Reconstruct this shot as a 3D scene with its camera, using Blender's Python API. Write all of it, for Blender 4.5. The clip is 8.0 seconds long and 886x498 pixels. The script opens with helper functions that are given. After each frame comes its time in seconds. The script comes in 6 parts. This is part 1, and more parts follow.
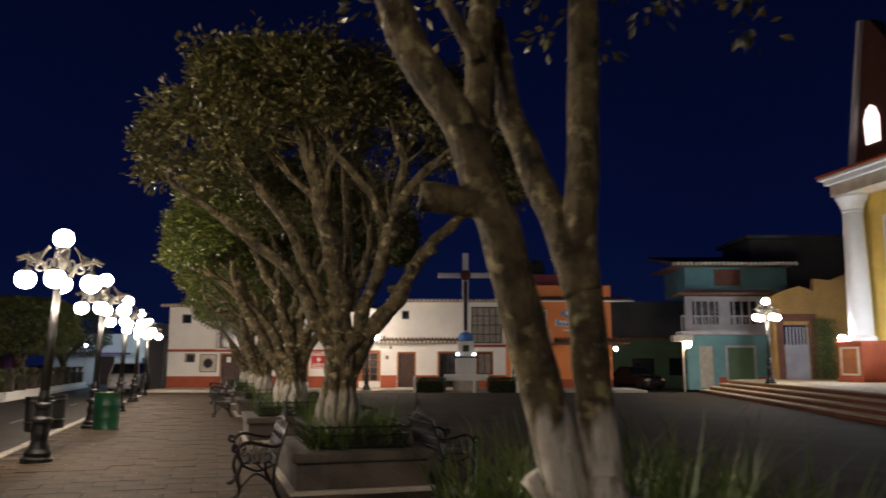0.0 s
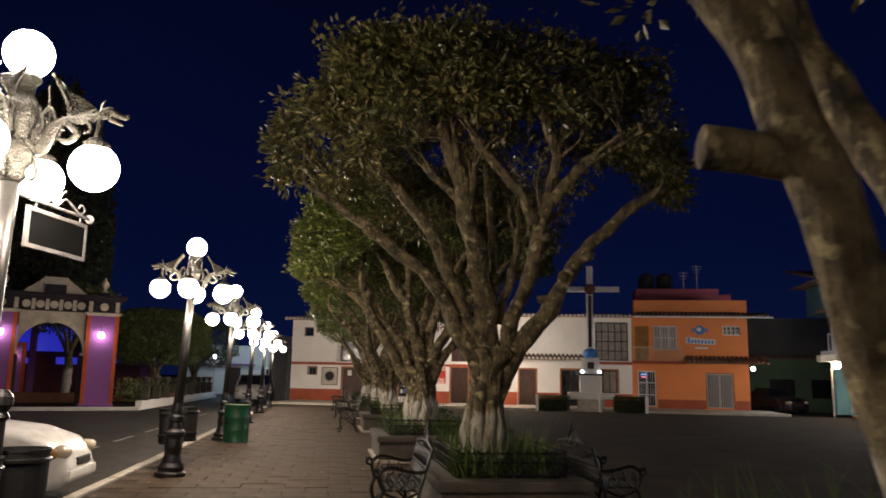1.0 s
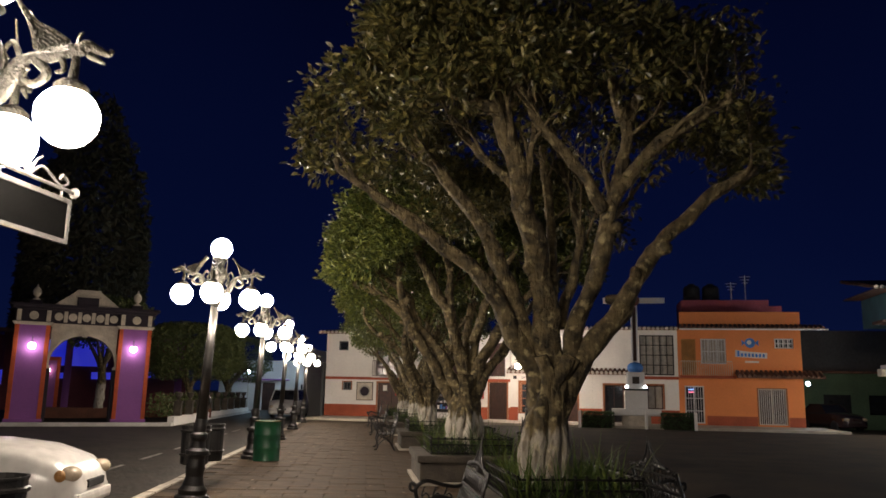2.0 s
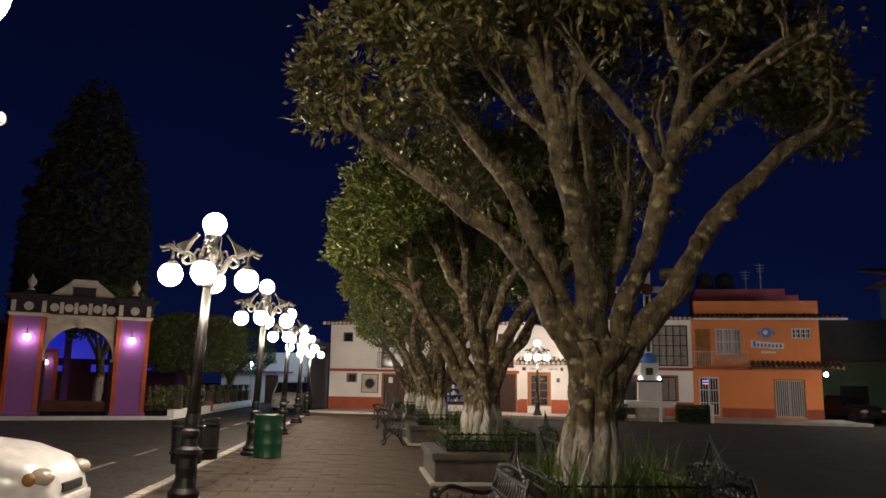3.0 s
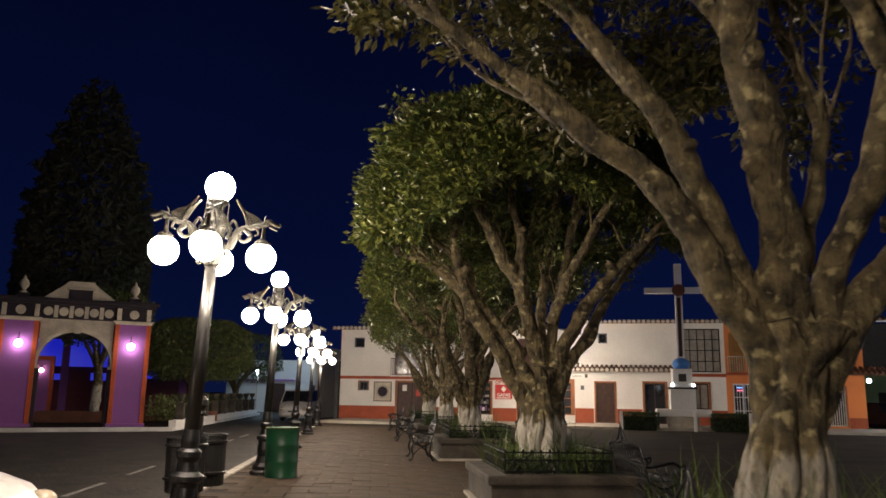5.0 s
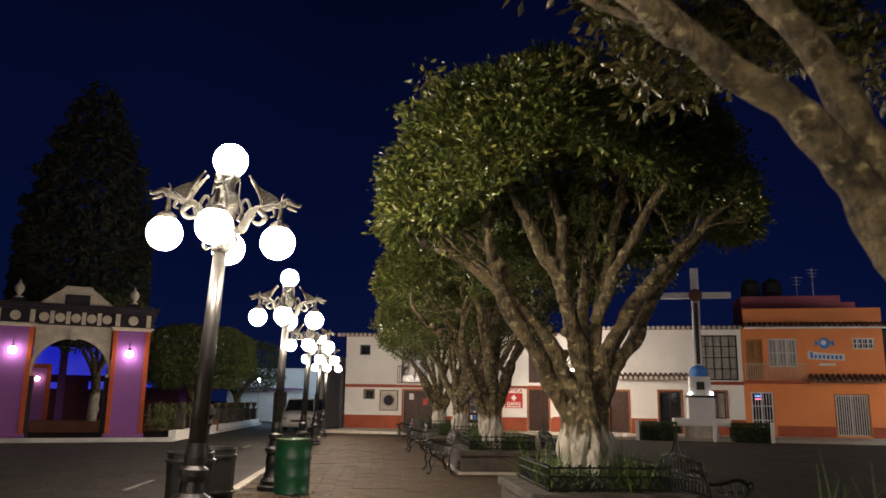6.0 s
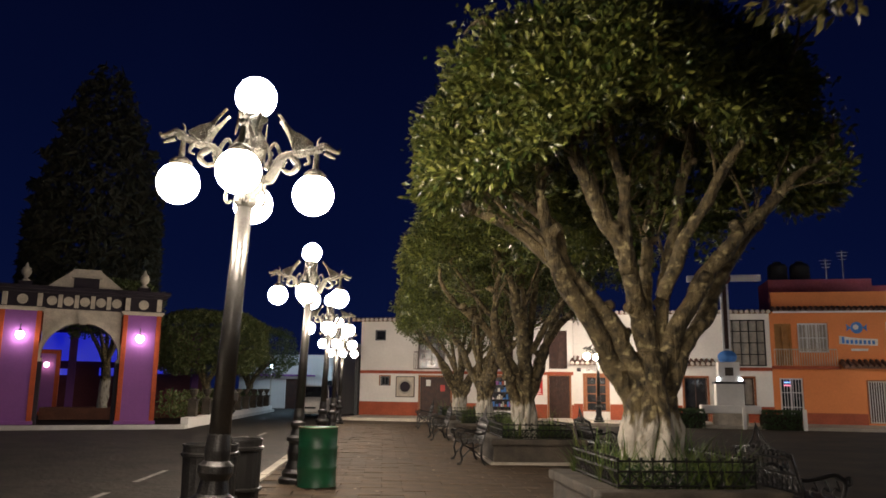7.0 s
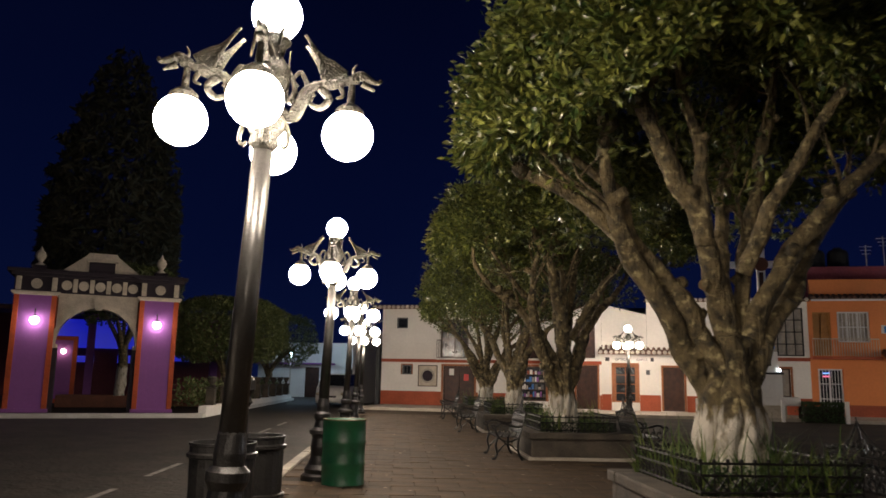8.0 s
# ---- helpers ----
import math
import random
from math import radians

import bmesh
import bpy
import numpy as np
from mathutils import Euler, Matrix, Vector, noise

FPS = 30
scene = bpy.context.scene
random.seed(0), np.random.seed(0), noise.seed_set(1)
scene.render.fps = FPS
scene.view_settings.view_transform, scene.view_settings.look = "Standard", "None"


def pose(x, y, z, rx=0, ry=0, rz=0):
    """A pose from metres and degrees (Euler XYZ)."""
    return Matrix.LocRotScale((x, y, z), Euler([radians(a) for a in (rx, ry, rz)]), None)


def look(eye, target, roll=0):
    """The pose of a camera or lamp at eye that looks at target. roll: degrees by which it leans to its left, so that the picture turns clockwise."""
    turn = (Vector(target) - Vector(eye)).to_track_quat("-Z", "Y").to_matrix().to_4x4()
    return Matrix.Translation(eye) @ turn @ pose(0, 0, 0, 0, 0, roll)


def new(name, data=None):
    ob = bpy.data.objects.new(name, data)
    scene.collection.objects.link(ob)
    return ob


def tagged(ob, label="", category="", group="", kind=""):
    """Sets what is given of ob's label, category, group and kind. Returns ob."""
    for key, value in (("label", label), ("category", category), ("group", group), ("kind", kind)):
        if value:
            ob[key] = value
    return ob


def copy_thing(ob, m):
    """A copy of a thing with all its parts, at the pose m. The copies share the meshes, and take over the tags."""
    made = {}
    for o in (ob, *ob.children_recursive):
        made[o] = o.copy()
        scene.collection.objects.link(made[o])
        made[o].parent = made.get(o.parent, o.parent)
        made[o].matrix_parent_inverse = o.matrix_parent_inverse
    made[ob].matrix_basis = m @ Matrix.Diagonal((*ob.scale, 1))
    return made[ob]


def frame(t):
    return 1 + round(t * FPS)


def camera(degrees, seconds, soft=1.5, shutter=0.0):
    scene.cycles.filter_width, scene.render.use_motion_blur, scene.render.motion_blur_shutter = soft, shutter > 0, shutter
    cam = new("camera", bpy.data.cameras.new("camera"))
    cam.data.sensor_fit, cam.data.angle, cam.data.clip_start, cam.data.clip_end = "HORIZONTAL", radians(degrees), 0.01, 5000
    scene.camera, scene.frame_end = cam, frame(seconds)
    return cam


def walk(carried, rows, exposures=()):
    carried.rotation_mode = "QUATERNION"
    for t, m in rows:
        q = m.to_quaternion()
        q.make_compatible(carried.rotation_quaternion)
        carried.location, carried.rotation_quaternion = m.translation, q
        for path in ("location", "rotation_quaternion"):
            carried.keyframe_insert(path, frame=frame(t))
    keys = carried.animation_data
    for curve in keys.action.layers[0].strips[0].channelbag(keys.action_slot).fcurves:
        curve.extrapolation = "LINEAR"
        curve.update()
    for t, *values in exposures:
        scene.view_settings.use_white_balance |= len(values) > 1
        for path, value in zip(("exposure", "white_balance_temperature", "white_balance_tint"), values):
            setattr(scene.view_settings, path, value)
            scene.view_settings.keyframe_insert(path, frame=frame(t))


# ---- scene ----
cam = camera(59.7, 8.0, soft=1.6, shutter=0.4)
PATH = [
    (0, (-0.039, 0.221, 1.564), (-0.04, 2.2, 1.857), -0.0),
    (0.5, (-0.303, 0.724, 1.606), (-0.483, 2.693, 1.903), 0.5),
    (1, (-0.571, 1.213, 1.596), (-0.861, 3.165, 1.925), 1.1),
    (1.5, (-0.765, 1.789, 1.58), (-1.122, 3.722, 1.95), 1.3),
    (3, (-1.376, 3.543, 1.547), (-1.759, 5.475, 1.894), 1.0),
    (3.5, (-1.611, 4.072, 1.551), (-1.993, 6.005, 1.893), 0.9),
    (4, (-1.821, 4.638, 1.526), (-2.206, 6.57, 1.871), 1.0),
    (4.5, (-2.141, 5.154, 1.518), (-2.531, 7.084, 1.871), 0.9),
    (6, (-3.118, 6.714, 1.492), (-3.51, 8.636, 1.882), 0.8),
    (6.5, (-3.43, 7.245, 1.477), (-3.831, 9.165, 1.863), 0.9),
    (7, (-3.781, 7.769, 1.456), (-4.196, 9.692, 1.814), 0.8),
    (7.5, (-4.035, 8.316, 1.415), (-4.469, 10.24, 1.746), 1.0),
    (8, (-4.309, 8.847, 1.445), (-4.77, 10.765, 1.776), 1.1),
]
walk(cam, [(t, look(eye, target, roll)) for t, eye, target, roll in PATH], [(0, 0.3), (4.5, 0.34), (6, 0.52), (7.5, 0.46), (8, 0.16)])

# ---- world and light ----
world = bpy.data.worlds.new("night_sky")
scene.world = world
world.use_nodes = True
wn, wl = world.node_tree.nodes, world.node_tree.links
wn.clear()
w_out, w_bg = wn.new("ShaderNodeOutputWorld"), wn.new("ShaderNodeBackground")
w_tc, w_sep, w_ramp = wn.new("ShaderNodeTexCoord"), wn.new("ShaderNodeSeparateXYZ"), wn.new("ShaderNodeValToRGB")
w_noise = wn.new("ShaderNodeTexNoise")
w_noise.inputs["Scale"].default_value = 2.2
w_noise.inputs["Detail"].default_value = 3
w_mul = wn.new("ShaderNodeMath")
w_mul.operation = "MULTIPLY_ADD"
w_mul.inputs[1].default_value = 0.25
w_ramp.color_ramp.elements[0].position, w_ramp.color_ramp.elements[0].color = 0.08, (0.0024, 0.0050, 0.027, 1)
w_ramp.color_ramp.elements[1].position, w_ramp.color_ramp.elements[1].color = 0.75, (0.0005, 0.0010, 0.0070, 1)
w_mid = w_ramp.color_ramp.elements.new(0.3)
w_mid.color = (0.0011, 0.0028, 0.0190, 1)
wl.new(w_tc.outputs["Generated"], w_sep.inputs[0])
wl.new(w_tc.outputs["Generated"], w_noise.inputs["Vector"])
wl.new(w_noise.outputs[0], w_mul.inputs[0])
wl.new(w_sep.outputs["Z"], w_mul.inputs[2])
wl.new(w_mul.outputs[0], w_ramp.inputs[0])
wl.new(w_ramp.outputs[0], w_bg.inputs["Color"])
w_bg.inputs["Strength"].default_value = 1.0
wl.new(w_bg.outputs[0], w_out.inputs["Surface"])

GLOBE = 125.0        # radiance of the street lamp globes

# ---- materials ----
def material(name, color, rough=0.8, metal=0.0, second=None, scale=3.0, mix=0.5, fine=40.0, bump=0.15, vary=0.0, spec=0.5, dark=0.75, grain=0.5):
    m = bpy.data.materials.new(name)
    m.use_nodes = True
    nt = m.node_tree
    b = nt.nodes["Principled BSDF"]
    b.inputs["Roughness"].default_value, b.inputs["Metallic"].default_value = rough, metal
    b.inputs["Specular IOR Level"].default_value = spec
    tc = nt.nodes.new("ShaderNodeTexCoord")
    n1, n2 = nt.nodes.new("ShaderNodeTexNoise"), nt.nodes.new("ShaderNodeTexNoise")
    n1.inputs["Scale"].default_value, n1.inputs["Detail"].default_value = scale, 6
    n2.inputs["Scale"].default_value, n2.inputs["Detail"].default_value = fine, 3
    nt.links.new(tc.outputs["Object"], n1.inputs["Vector"])
    nt.links.new(tc.outputs["Object"], n2.inputs["Vector"])
    ramp = nt.nodes.new("ShaderNodeValToRGB")
    c2 = second or tuple(c * dark for c in color)
    ramp.color_ramp.elements[0].position, ramp.color_ramp.elements[1].position = 0.5 - 0.2 * mix - 0.05, 0.5 + 0.2 * mix + 0.05
    ramp.color_ramp.elements[0].color, ramp.color_ramp.elements[1].color = (*c2, 1), (*color, 1)
    nt.links.new(n1.outputs[0], ramp.inputs[0])
    mx = nt.nodes.new("ShaderNodeMix")
    mx.data_type, mx.blend_type = "RGBA", "MULTIPLY"
    mx.inputs[0].default_value = grain
    nt.links.new(ramp.outputs[0], mx.inputs[6])
    g = nt.nodes.new("ShaderNodeMapRange")
    g.inputs[1].default_value, g.inputs[2].default_value, g.inputs[3].default_value, g.inputs[4].default_value = 0.3, 0.7, 0.65, 1.15
    nt.links.new(n2.outputs[0], g.inputs[0])
    nt.links.new(g.outputs[0], mx.inputs[7])
    last = mx.outputs[2]
    if vary:
        info, hsv = nt.nodes.new("ShaderNodeObjectInfo"), nt.nodes.new("ShaderNodeHueSaturation")
        mr = nt.nodes.new("ShaderNodeMapRange")
        mr.inputs[3].default_value, mr.inputs[4].default_value = 1 - vary, 1 + vary
        nt.links.new(info.outputs["Random"], mr.inputs[0])
        nt.links.new(mr.outputs[0], hsv.inputs["Value"])
        nt.links.new(last, hsv.inputs["Color"])
        last = hsv.outputs[0]
    nt.links.new(last, b.inputs["Base Color"])
    if bump:
        bp = nt.nodes.new("ShaderNodeBump")
        bp.inputs["Strength"].default_value, bp.inputs["Distance"].default_value = bump, 0.02
        nt.links.new(n2.outputs[0], bp.inputs["Height"])
        nt.links.new(bp.outputs[0], b.inputs["Normal"])
    return m


def glow(name, color, strength):
    m = bpy.data.materials.new(name)
    m.use_nodes = True
    b = m.node_tree.nodes["Principled BSDF"]
    b.inputs["Base Color"].default_value = (0.8, 0.8, 0.8, 1)
    b.inputs["Emission Color"].default_value = (*color, 1)
    b.inputs["Emission Strength"].default_value = strength
    return m


def leaf_material(name, a, c, rough=0.42):
    m = bpy.data.materials.new(name)
    m.use_nodes = True
    nt = m.node_tree
    b = nt.nodes["Principled BSDF"]
    b.inputs["Roughness"].default_value = rough
    geo, ramp = nt.nodes.new("ShaderNodeNewGeometry"), nt.nodes.new("ShaderNodeValToRGB")
    ramp.color_ramp.elements[0].color, ramp.color_ramp.elements[1].color = (*a, 1), (*c, 1)
    e = ramp.color_ramp.elements.new(0.93)
    e.color = (*(0.7 * v for v in c), 1)
    nt.links.new(geo.outputs["Random Per Island"], ramp.inputs[0])
    nt.links.new(ramp.outputs[0], b.inputs["Base Color"])
    tr, add = nt.nodes.new("ShaderNodeBsdfTranslucent"), nt.nodes.new("ShaderNodeMixShader")
    nt.links.new(ramp.outputs[0], tr.inputs["Color"])
    add.inputs[0].default_value = 0.12
    out = nt.nodes["Material Output"]
    nt.links.new(b.outputs[0], add.inputs[1])
    nt.links.new(tr.outputs[0], add.inputs[2])
    nt.links.new(add.outputs[0], out.inputs["Surface"])
    return m


def bark_material(name, white_top, cover=0.9):
    """Grey-brown bark with lichen, and a worn coat of whitewash up to white_top metres."""
    m = material(name, (0.175, 0.134, 0.064), 0.88, second=(0.020, 0.016, 0.009), scale=8.0, mix=0.7, fine=34, bump=0.7)
    nt = m.node_tree
    b = nt.nodes["Principled BSDF"]
    base = b.inputs["Base Color"].links[0].from_socket
    tc, mapn, n1 = nt.nodes.new("ShaderNodeTexCoord"), nt.nodes.new("ShaderNodeMapping"), nt.nodes.new("ShaderNodeTexNoise")
    mapn.inputs["Scale"].default_value = (9, 9, 2.2)
    n1.inputs["Scale"].default_value, n1.inputs["Detail"].default_value = 1.4, 6
    nt.links.new(tc.outputs["Object"], mapn.inputs[0])
    nt.links.new(mapn.outputs[0], n1.inputs["Vector"])
    # lichen spots
    n3, r3, mxl = nt.nodes.new("ShaderNodeTexNoise"), nt.nodes.new("ShaderNodeMapRange"), nt.nodes.new("ShaderNodeMix")
    n3.inputs["Scale"].default_value, n3.inputs["Detail"].default_value = 11.0, 9
    r3.inputs[1].default_value, r3.inputs[2].default_value = 0.56, 0.70
    nt.links.new(tc.outputs["Object"], n3.inputs["Vector"])
    nt.links.new(n3.outputs[0], r3.inputs[0])
    mxl.data_type = "RGBA"
    mxl.inputs[7].default_value = (0.33, 0.275, 0.14, 1)
    nt.links.new(r3.outputs[0], mxl.inputs[0])
    nt.links.new(base, mxl.inputs[6])
    # whitewash with a ragged upper edge and worn streaks
    sep, add, mr, thr, mul, mxw = (nt.nodes.new(k) for k in ("ShaderNodeSeparateXYZ", "ShaderNodeMath", "ShaderNodeMapRange", "ShaderNodeMapRange", "ShaderNodeMath", "ShaderNodeMix"))
    nt.links.new(tc.outputs["Object"], sep.inputs[0])
    add.operation = "MULTIPLY_ADD"
    add.inputs[1].default_value = 0.45
    nt.links.new(n1.outputs[0], add.inputs[0])
    nt.links.new(sep.outputs["Z"], add.inputs[2])
    mr.inputs[1].default_value, mr.inputs[2].default_value, mr.inputs[3].default_value, mr.inputs[4].default_value = white_top + 0.18, white_top + 0.28, 1, 0
    nt.links.new(add.outputs[0], mr.inputs[0])
    thr.inputs[1].default_value, thr.inputs[2].default_value, thr.inputs[3].default_value, thr.inputs[4].default_value = 0.50, 0.66, cover, 0.2 * cover
    nt.links.new(n1.outputs[0], thr.inputs[0])
    mul.operation = "MULTIPLY"
    nt.links.new(mr.outputs[0], mul.inputs[0])
    nt.links.new(thr.outputs[0], mul.inputs[1])
    mxw.data_type = "RGBA"
    mxw.inputs[7].default_value = (0.58, 0.54, 0.46, 1)
    nt.links.new(mul.outputs[0], mxw.inputs[0])
    nt.links.new(mxl.outputs[2], mxw.inputs[6])
    nt.links.new(mxw.outputs[2], b.inputs["Base Color"])
    # long furrows along the stem
    old = b.inputs["Normal"].links[0].from_node
    furrow, bp = nt.nodes.new("ShaderNodeTexNoise"), nt.nodes.new("ShaderNodeBump")
    furrow.inputs["Scale"].default_value, furrow.inputs["Detail"].default_value = 2.6, 7
    nt.links.new(mapn.outputs[0], furrow.inputs["Vector"])
    nt.links.new(furrow.outputs[0], bp.inputs["Height"])
    bp.inputs["Strength"].default_value, bp.inputs["Distance"].default_value = 1.0, 0.05
    nt.links.new(bp.outputs[0], old.inputs["Normal"])
    return m


M_iron = material("black_cast_iron", (0.016, 0.015, 0.014), 0.38, 0.3, scale=6, bump=0.25, fine=60)
M_pole = material("worn_black_pole", (0.05, 0.048, 0.045), 0.33, 0.55, scale=5, bump=0.15, fine=50)
M_bronze = material("pale_bronze", (0.052, 0.049, 0.038), 0.42, 0.4, second=(0.015, 0.014, 0.011), scale=16, mix=0.8, bump=0.9, fine=60)
M_globe = glow("lit_opal_globe", (1.0, 0.84, 0.69), GLOBE)
M_globe_pink = glow("lit_small_globe", (1.0, 0.86, 0.80), 32.0)
M_asphalt = material("street_cobble", (0.046, 0.037, 0.028), 0.75, second=(0.016, 0.014, 0.011), scale=1.6, mix=0.8, fine=22, bump=0.8, spec=0.3)
nt = M_asphalt.node_tree
cob, cmap, cbump = nt.nodes.new("ShaderNodeTexVoronoi"), nt.nodes.new("ShaderNodeMapRange"), nt.nodes.new("ShaderNodeBump")
ctc = nt.nodes.new("ShaderNodeTexCoord")
cob.inputs["Scale"].default_value = 6.5
cmap.inputs[1].default_value, cmap.inputs[2].default_value, cmap.inputs[3].default_value, cmap.inputs[4].default_value = 0.1, 0.6, 1, 0
nt.links.new(ctc.outputs["Object"], cob.inputs["Vector"])
nt.links.new(cob.outputs["Distance"], cmap.inputs[0])
nt.links.new(cmap.outputs[0], cbump.inputs["Height"])
cbump.inputs["Strength"].default_value, cbump.inputs["Distance"].default_value = 0.6, 0.016
nt.links.new(cbump.outputs[0], nt.nodes["Principled BSDF"].inputs["Normal"].links[0].from_node.inputs["Normal"])
M_plaza = material("plaza_paving", (0.044, 0.029, 0.017), 0.92, second=(0.020, 0.014, 0.009), scale=0.8, fine=12, bump=0.5, spec=0.2)
M_slab = material("stone_slab", (0.090, 0.059, 0.033), 0.85, second=(0.038, 0.027, 0.018), scale=1.9, mix=0.9, fine=26, bump=0.6, vary=0.05, spec=0.2)
M_kerb = material("kerb_stone", (0.42, 0.37, 0.30), 0.8, scale=2.0, fine=20, bump=0.4, vary=0.12)
M_white_kerb = material("white_kerb_paint", (0.62, 0.60, 0.56), 0.7, scale=1.5, fine=20, bump=0.3)
M_stone = material("planter_stone", (0.088, 0.071, 0.052), 0.88, second=(0.036, 0.030, 0.023), scale=2.4, fine=30, bump=0.5)
M_white = material("white_plaster", (0.82, 0.79, 0.74), 0.85, scale=0.7, mix=0.9, dark=0.86, fine=9, bump=0.15, grain=0.15)
M_redband = material("oxide_red_paint", (0.40, 0.085, 0.035), 0.75, scale=1.2, fine=14, bump=0.2)
M_orange = material("orange_plaster", (0.74, 0.24, 0.075), 0.8, scale=0.8, mix=0.9, dark=0.88, fine=9, bump=0.15, grain=0.15)
M_pink = material("pink_plaster", (0.42, 0.10, 0.13), 0.8, scale=0.8, fine=9, bump=0.15)
M_tile = material("clay_roof_tile", (0.20, 0.10, 0.065), 0.85, second=(0.10, 0.06, 0.045), scale=3, fine=18, bump=0.4)
M_tilepale = material("whitened_tile_ends", (0.60, 0.54, 0.46), 0.85, scale=5, fine=20, bump=0.3)
M_wood = material("brown_door_wood", (0.065, 0.024, 0.013), 0.55, second=(0.035, 0.013, 0.008), scale=5, fine=30, bump=0.3)
M_trim = material("terracotta_trim", (0.36, 0.13, 0.05), 0.75, scale=2, fine=20, bump=0.2)
M_ochre = material("ochre_door_wood", (0.42, 0.20, 0.05), 0.6, scale=3, fine=24, bump=0.2)
M_glass = material("dark_window_glass", (0.02, 0.022, 0.026), 0.16, spec=0.6, bump=0.0)
M_curtain = material("pale_curtain", (0.42, 0.38, 0.33), 0.9, scale=5, fine=30, bump=0.2)
M_purple = material("purple_plaster", (0.26, 0.085, 0.31), 0.8, scale=1.0, mix=0.8, dark=0.85, fine=10, bump=0.15, grain=0.15)
M_redtrim = material("orange_red_trim", (0.50, 0.085, 0.02), 0.75, scale=2.0, fine=16, bump=0.2)
M_cream = material("cream_stone", (0.62, 0.55, 0.44), 0.85, scale=3, fine=24, bump=0.3)
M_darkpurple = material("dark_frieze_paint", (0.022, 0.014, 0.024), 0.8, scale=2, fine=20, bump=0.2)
M_green = material("green_drum_paint", (0.010, 0.10, 0.040), 0.42, second=(0.008, 0.06, 0.026), scale=3, fine=30, bump=0.15)
M_rust = material("rusty_rim", (0.20, 0.14, 0.08), 0.8, scale=8, fine=40, bump=0.3)
M_blackbin = material("black_bin_paint", (0.009, 0.0085, 0.008), 0.5, scale=4, fine=30, bump=0.3)
M_carwhite = material("white_car_paint", (0.72, 0.70, 0.66), 0.22, scale=1, mix=0.9, dark=0.96, fine=5, bump=0.0)
M_rubber = material("black_rubber", (0.015, 0.015, 0.015), 0.8, bump=0.2)
M_chrome = material("chrome", (0.7, 0.7, 0.7), 0.15, 1.0, bump=0.0)
M_lens = material("headlight_lens", (0.55, 0.46, 0.34), 0.12, bump=0.05, fine=60)
M_soil = material("dark_soil", (0.035, 0.026, 0.018), 0.95, scale=6, fine=30, bump=0.8)
M_blue = material("blue_paint", (0.06, 0.22, 0.62), 0.6, scale=3, fine=20, bump=0.15)
M_teal = material("teal_plaster", (0.13, 0.28, 0.31), 0.8, scale=0.8, fine=9, bump=0.15, grain=0.15)
M_yellow = material("yellow_plaster", (0.72, 0.50, 0.12), 0.8, scale=0.8, fine=9, bump=0.15, grain=0.15)
M_ochrewall = material("ochre_plaster", (0.42, 0.24, 0.075), 0.85, scale=0.8, fine=9, bump=0.2)
M_brown = material("dark_brown_spire", (0.16, 0.06, 0.035), 0.8, scale=2, fine=14, bump=0.3)
M_churchwhite = material("white_church_stone", (0.74, 0.74, 0.74), 0.8, scale=1.2, mix=0.9, dark=0.9, fine=16, bump=0.2, grain=0.15)
M_step = material("stair_tread", (0.46, 0.36, 0.24), 0.8, scale=1.5, fine=20, bump=0.3)
M_riser = material("red_stair_riser", (0.20, 0.06, 0.03), 0.8, scale=1.5, fine=20, bump=0.3)
M_grey = material("dark_grey_plaster", (0.12, 0.125, 0.13), 0.85, scale=0.6, fine=9, bump=0.15)
M_greenwall = material("green_plaster", (0.10, 0.17, 0.10), 0.85, scale=0.6, fine=9, bump=0.15)
M_darkcar = material("dark_car_paint", (0.03, 0.02, 0.022), 0.2, bump=0.0)
M_bark = bark_material("ficus_bark", 1.15)
M_bark_worn = bark_material("ficus_bark_worn", 1.2, 0.5)
M_bark0 = bark_material("ficus_bark_near", 1.35)
M_leaf = leaf_material("ficus_leaf", (0.016, 0.036, 0.007), (0.19, 0.205, 0.045), 0.28)
M_leafdry = leaf_material("brownish_ficus_leaf", (0.026, 0.032, 0.009), (0.19, 0.165, 0.05), 0.36)
M_leafdark = leaf_material("shaded_tree_leaf", (0.07, 0.10, 0.03), (0.17, 0.19, 0.06), 0.5)
M_blade = leaf_material("bed_plant_blade", (0.05, 0.10, 0.018), (0.15, 0.19, 0.04), 0.5)
M_hedge = leaf_material("hedge_leaf", (0.025, 0.06, 0.015), (0.05, 0.09, 0.02), 0.6)
M_conifer = leaf_material("conifer_needle", (0.08, 0.085, 0.05), (0.15, 0.135, 0.08), 0.9)


# ---- builders ----
def part(name, bm, mat, parent=None, label="", smooth=False):
    me = bpy.data.meshes.new(name)
    bm.normal_update()
    bm.to_mesh(me)
    bm.free()
    me.materials.append(mat)
    if smooth:
        for p in me.polygons:
            p.use_smooth = True
    ob = new(name, me)
    if parent is not None:
        ob.parent = parent
    if label:
        tagged(ob, label)
    return ob


def thing(name, label, category, m=None, group="", kind=""):
    ob = new(name)
    ob.empty_display_size = 0.2
    if m is not None:
        ob.matrix_world = m
    return tagged(ob, label, category, group, kind)


def box(bm, x0, x1, y0, y1, z0, z1, bevel=0.0):
    r = bmesh.ops.create_cube(bm, size=1.0, matrix=Matrix.LocRotScale(((x0 + x1) / 2, (y0 + y1) / 2, (z0 + z1) / 2), None, (abs(x1 - x0), abs(y1 - y0), abs(z1 - z0))))
    if bevel:
        es = list({e for v in r["verts"] for e in v.link_edges})
        bmesh.ops.bevel(bm, geom=es, offset=bevel, segments=2, affect="EDGES", profile=0.6)
    return bm


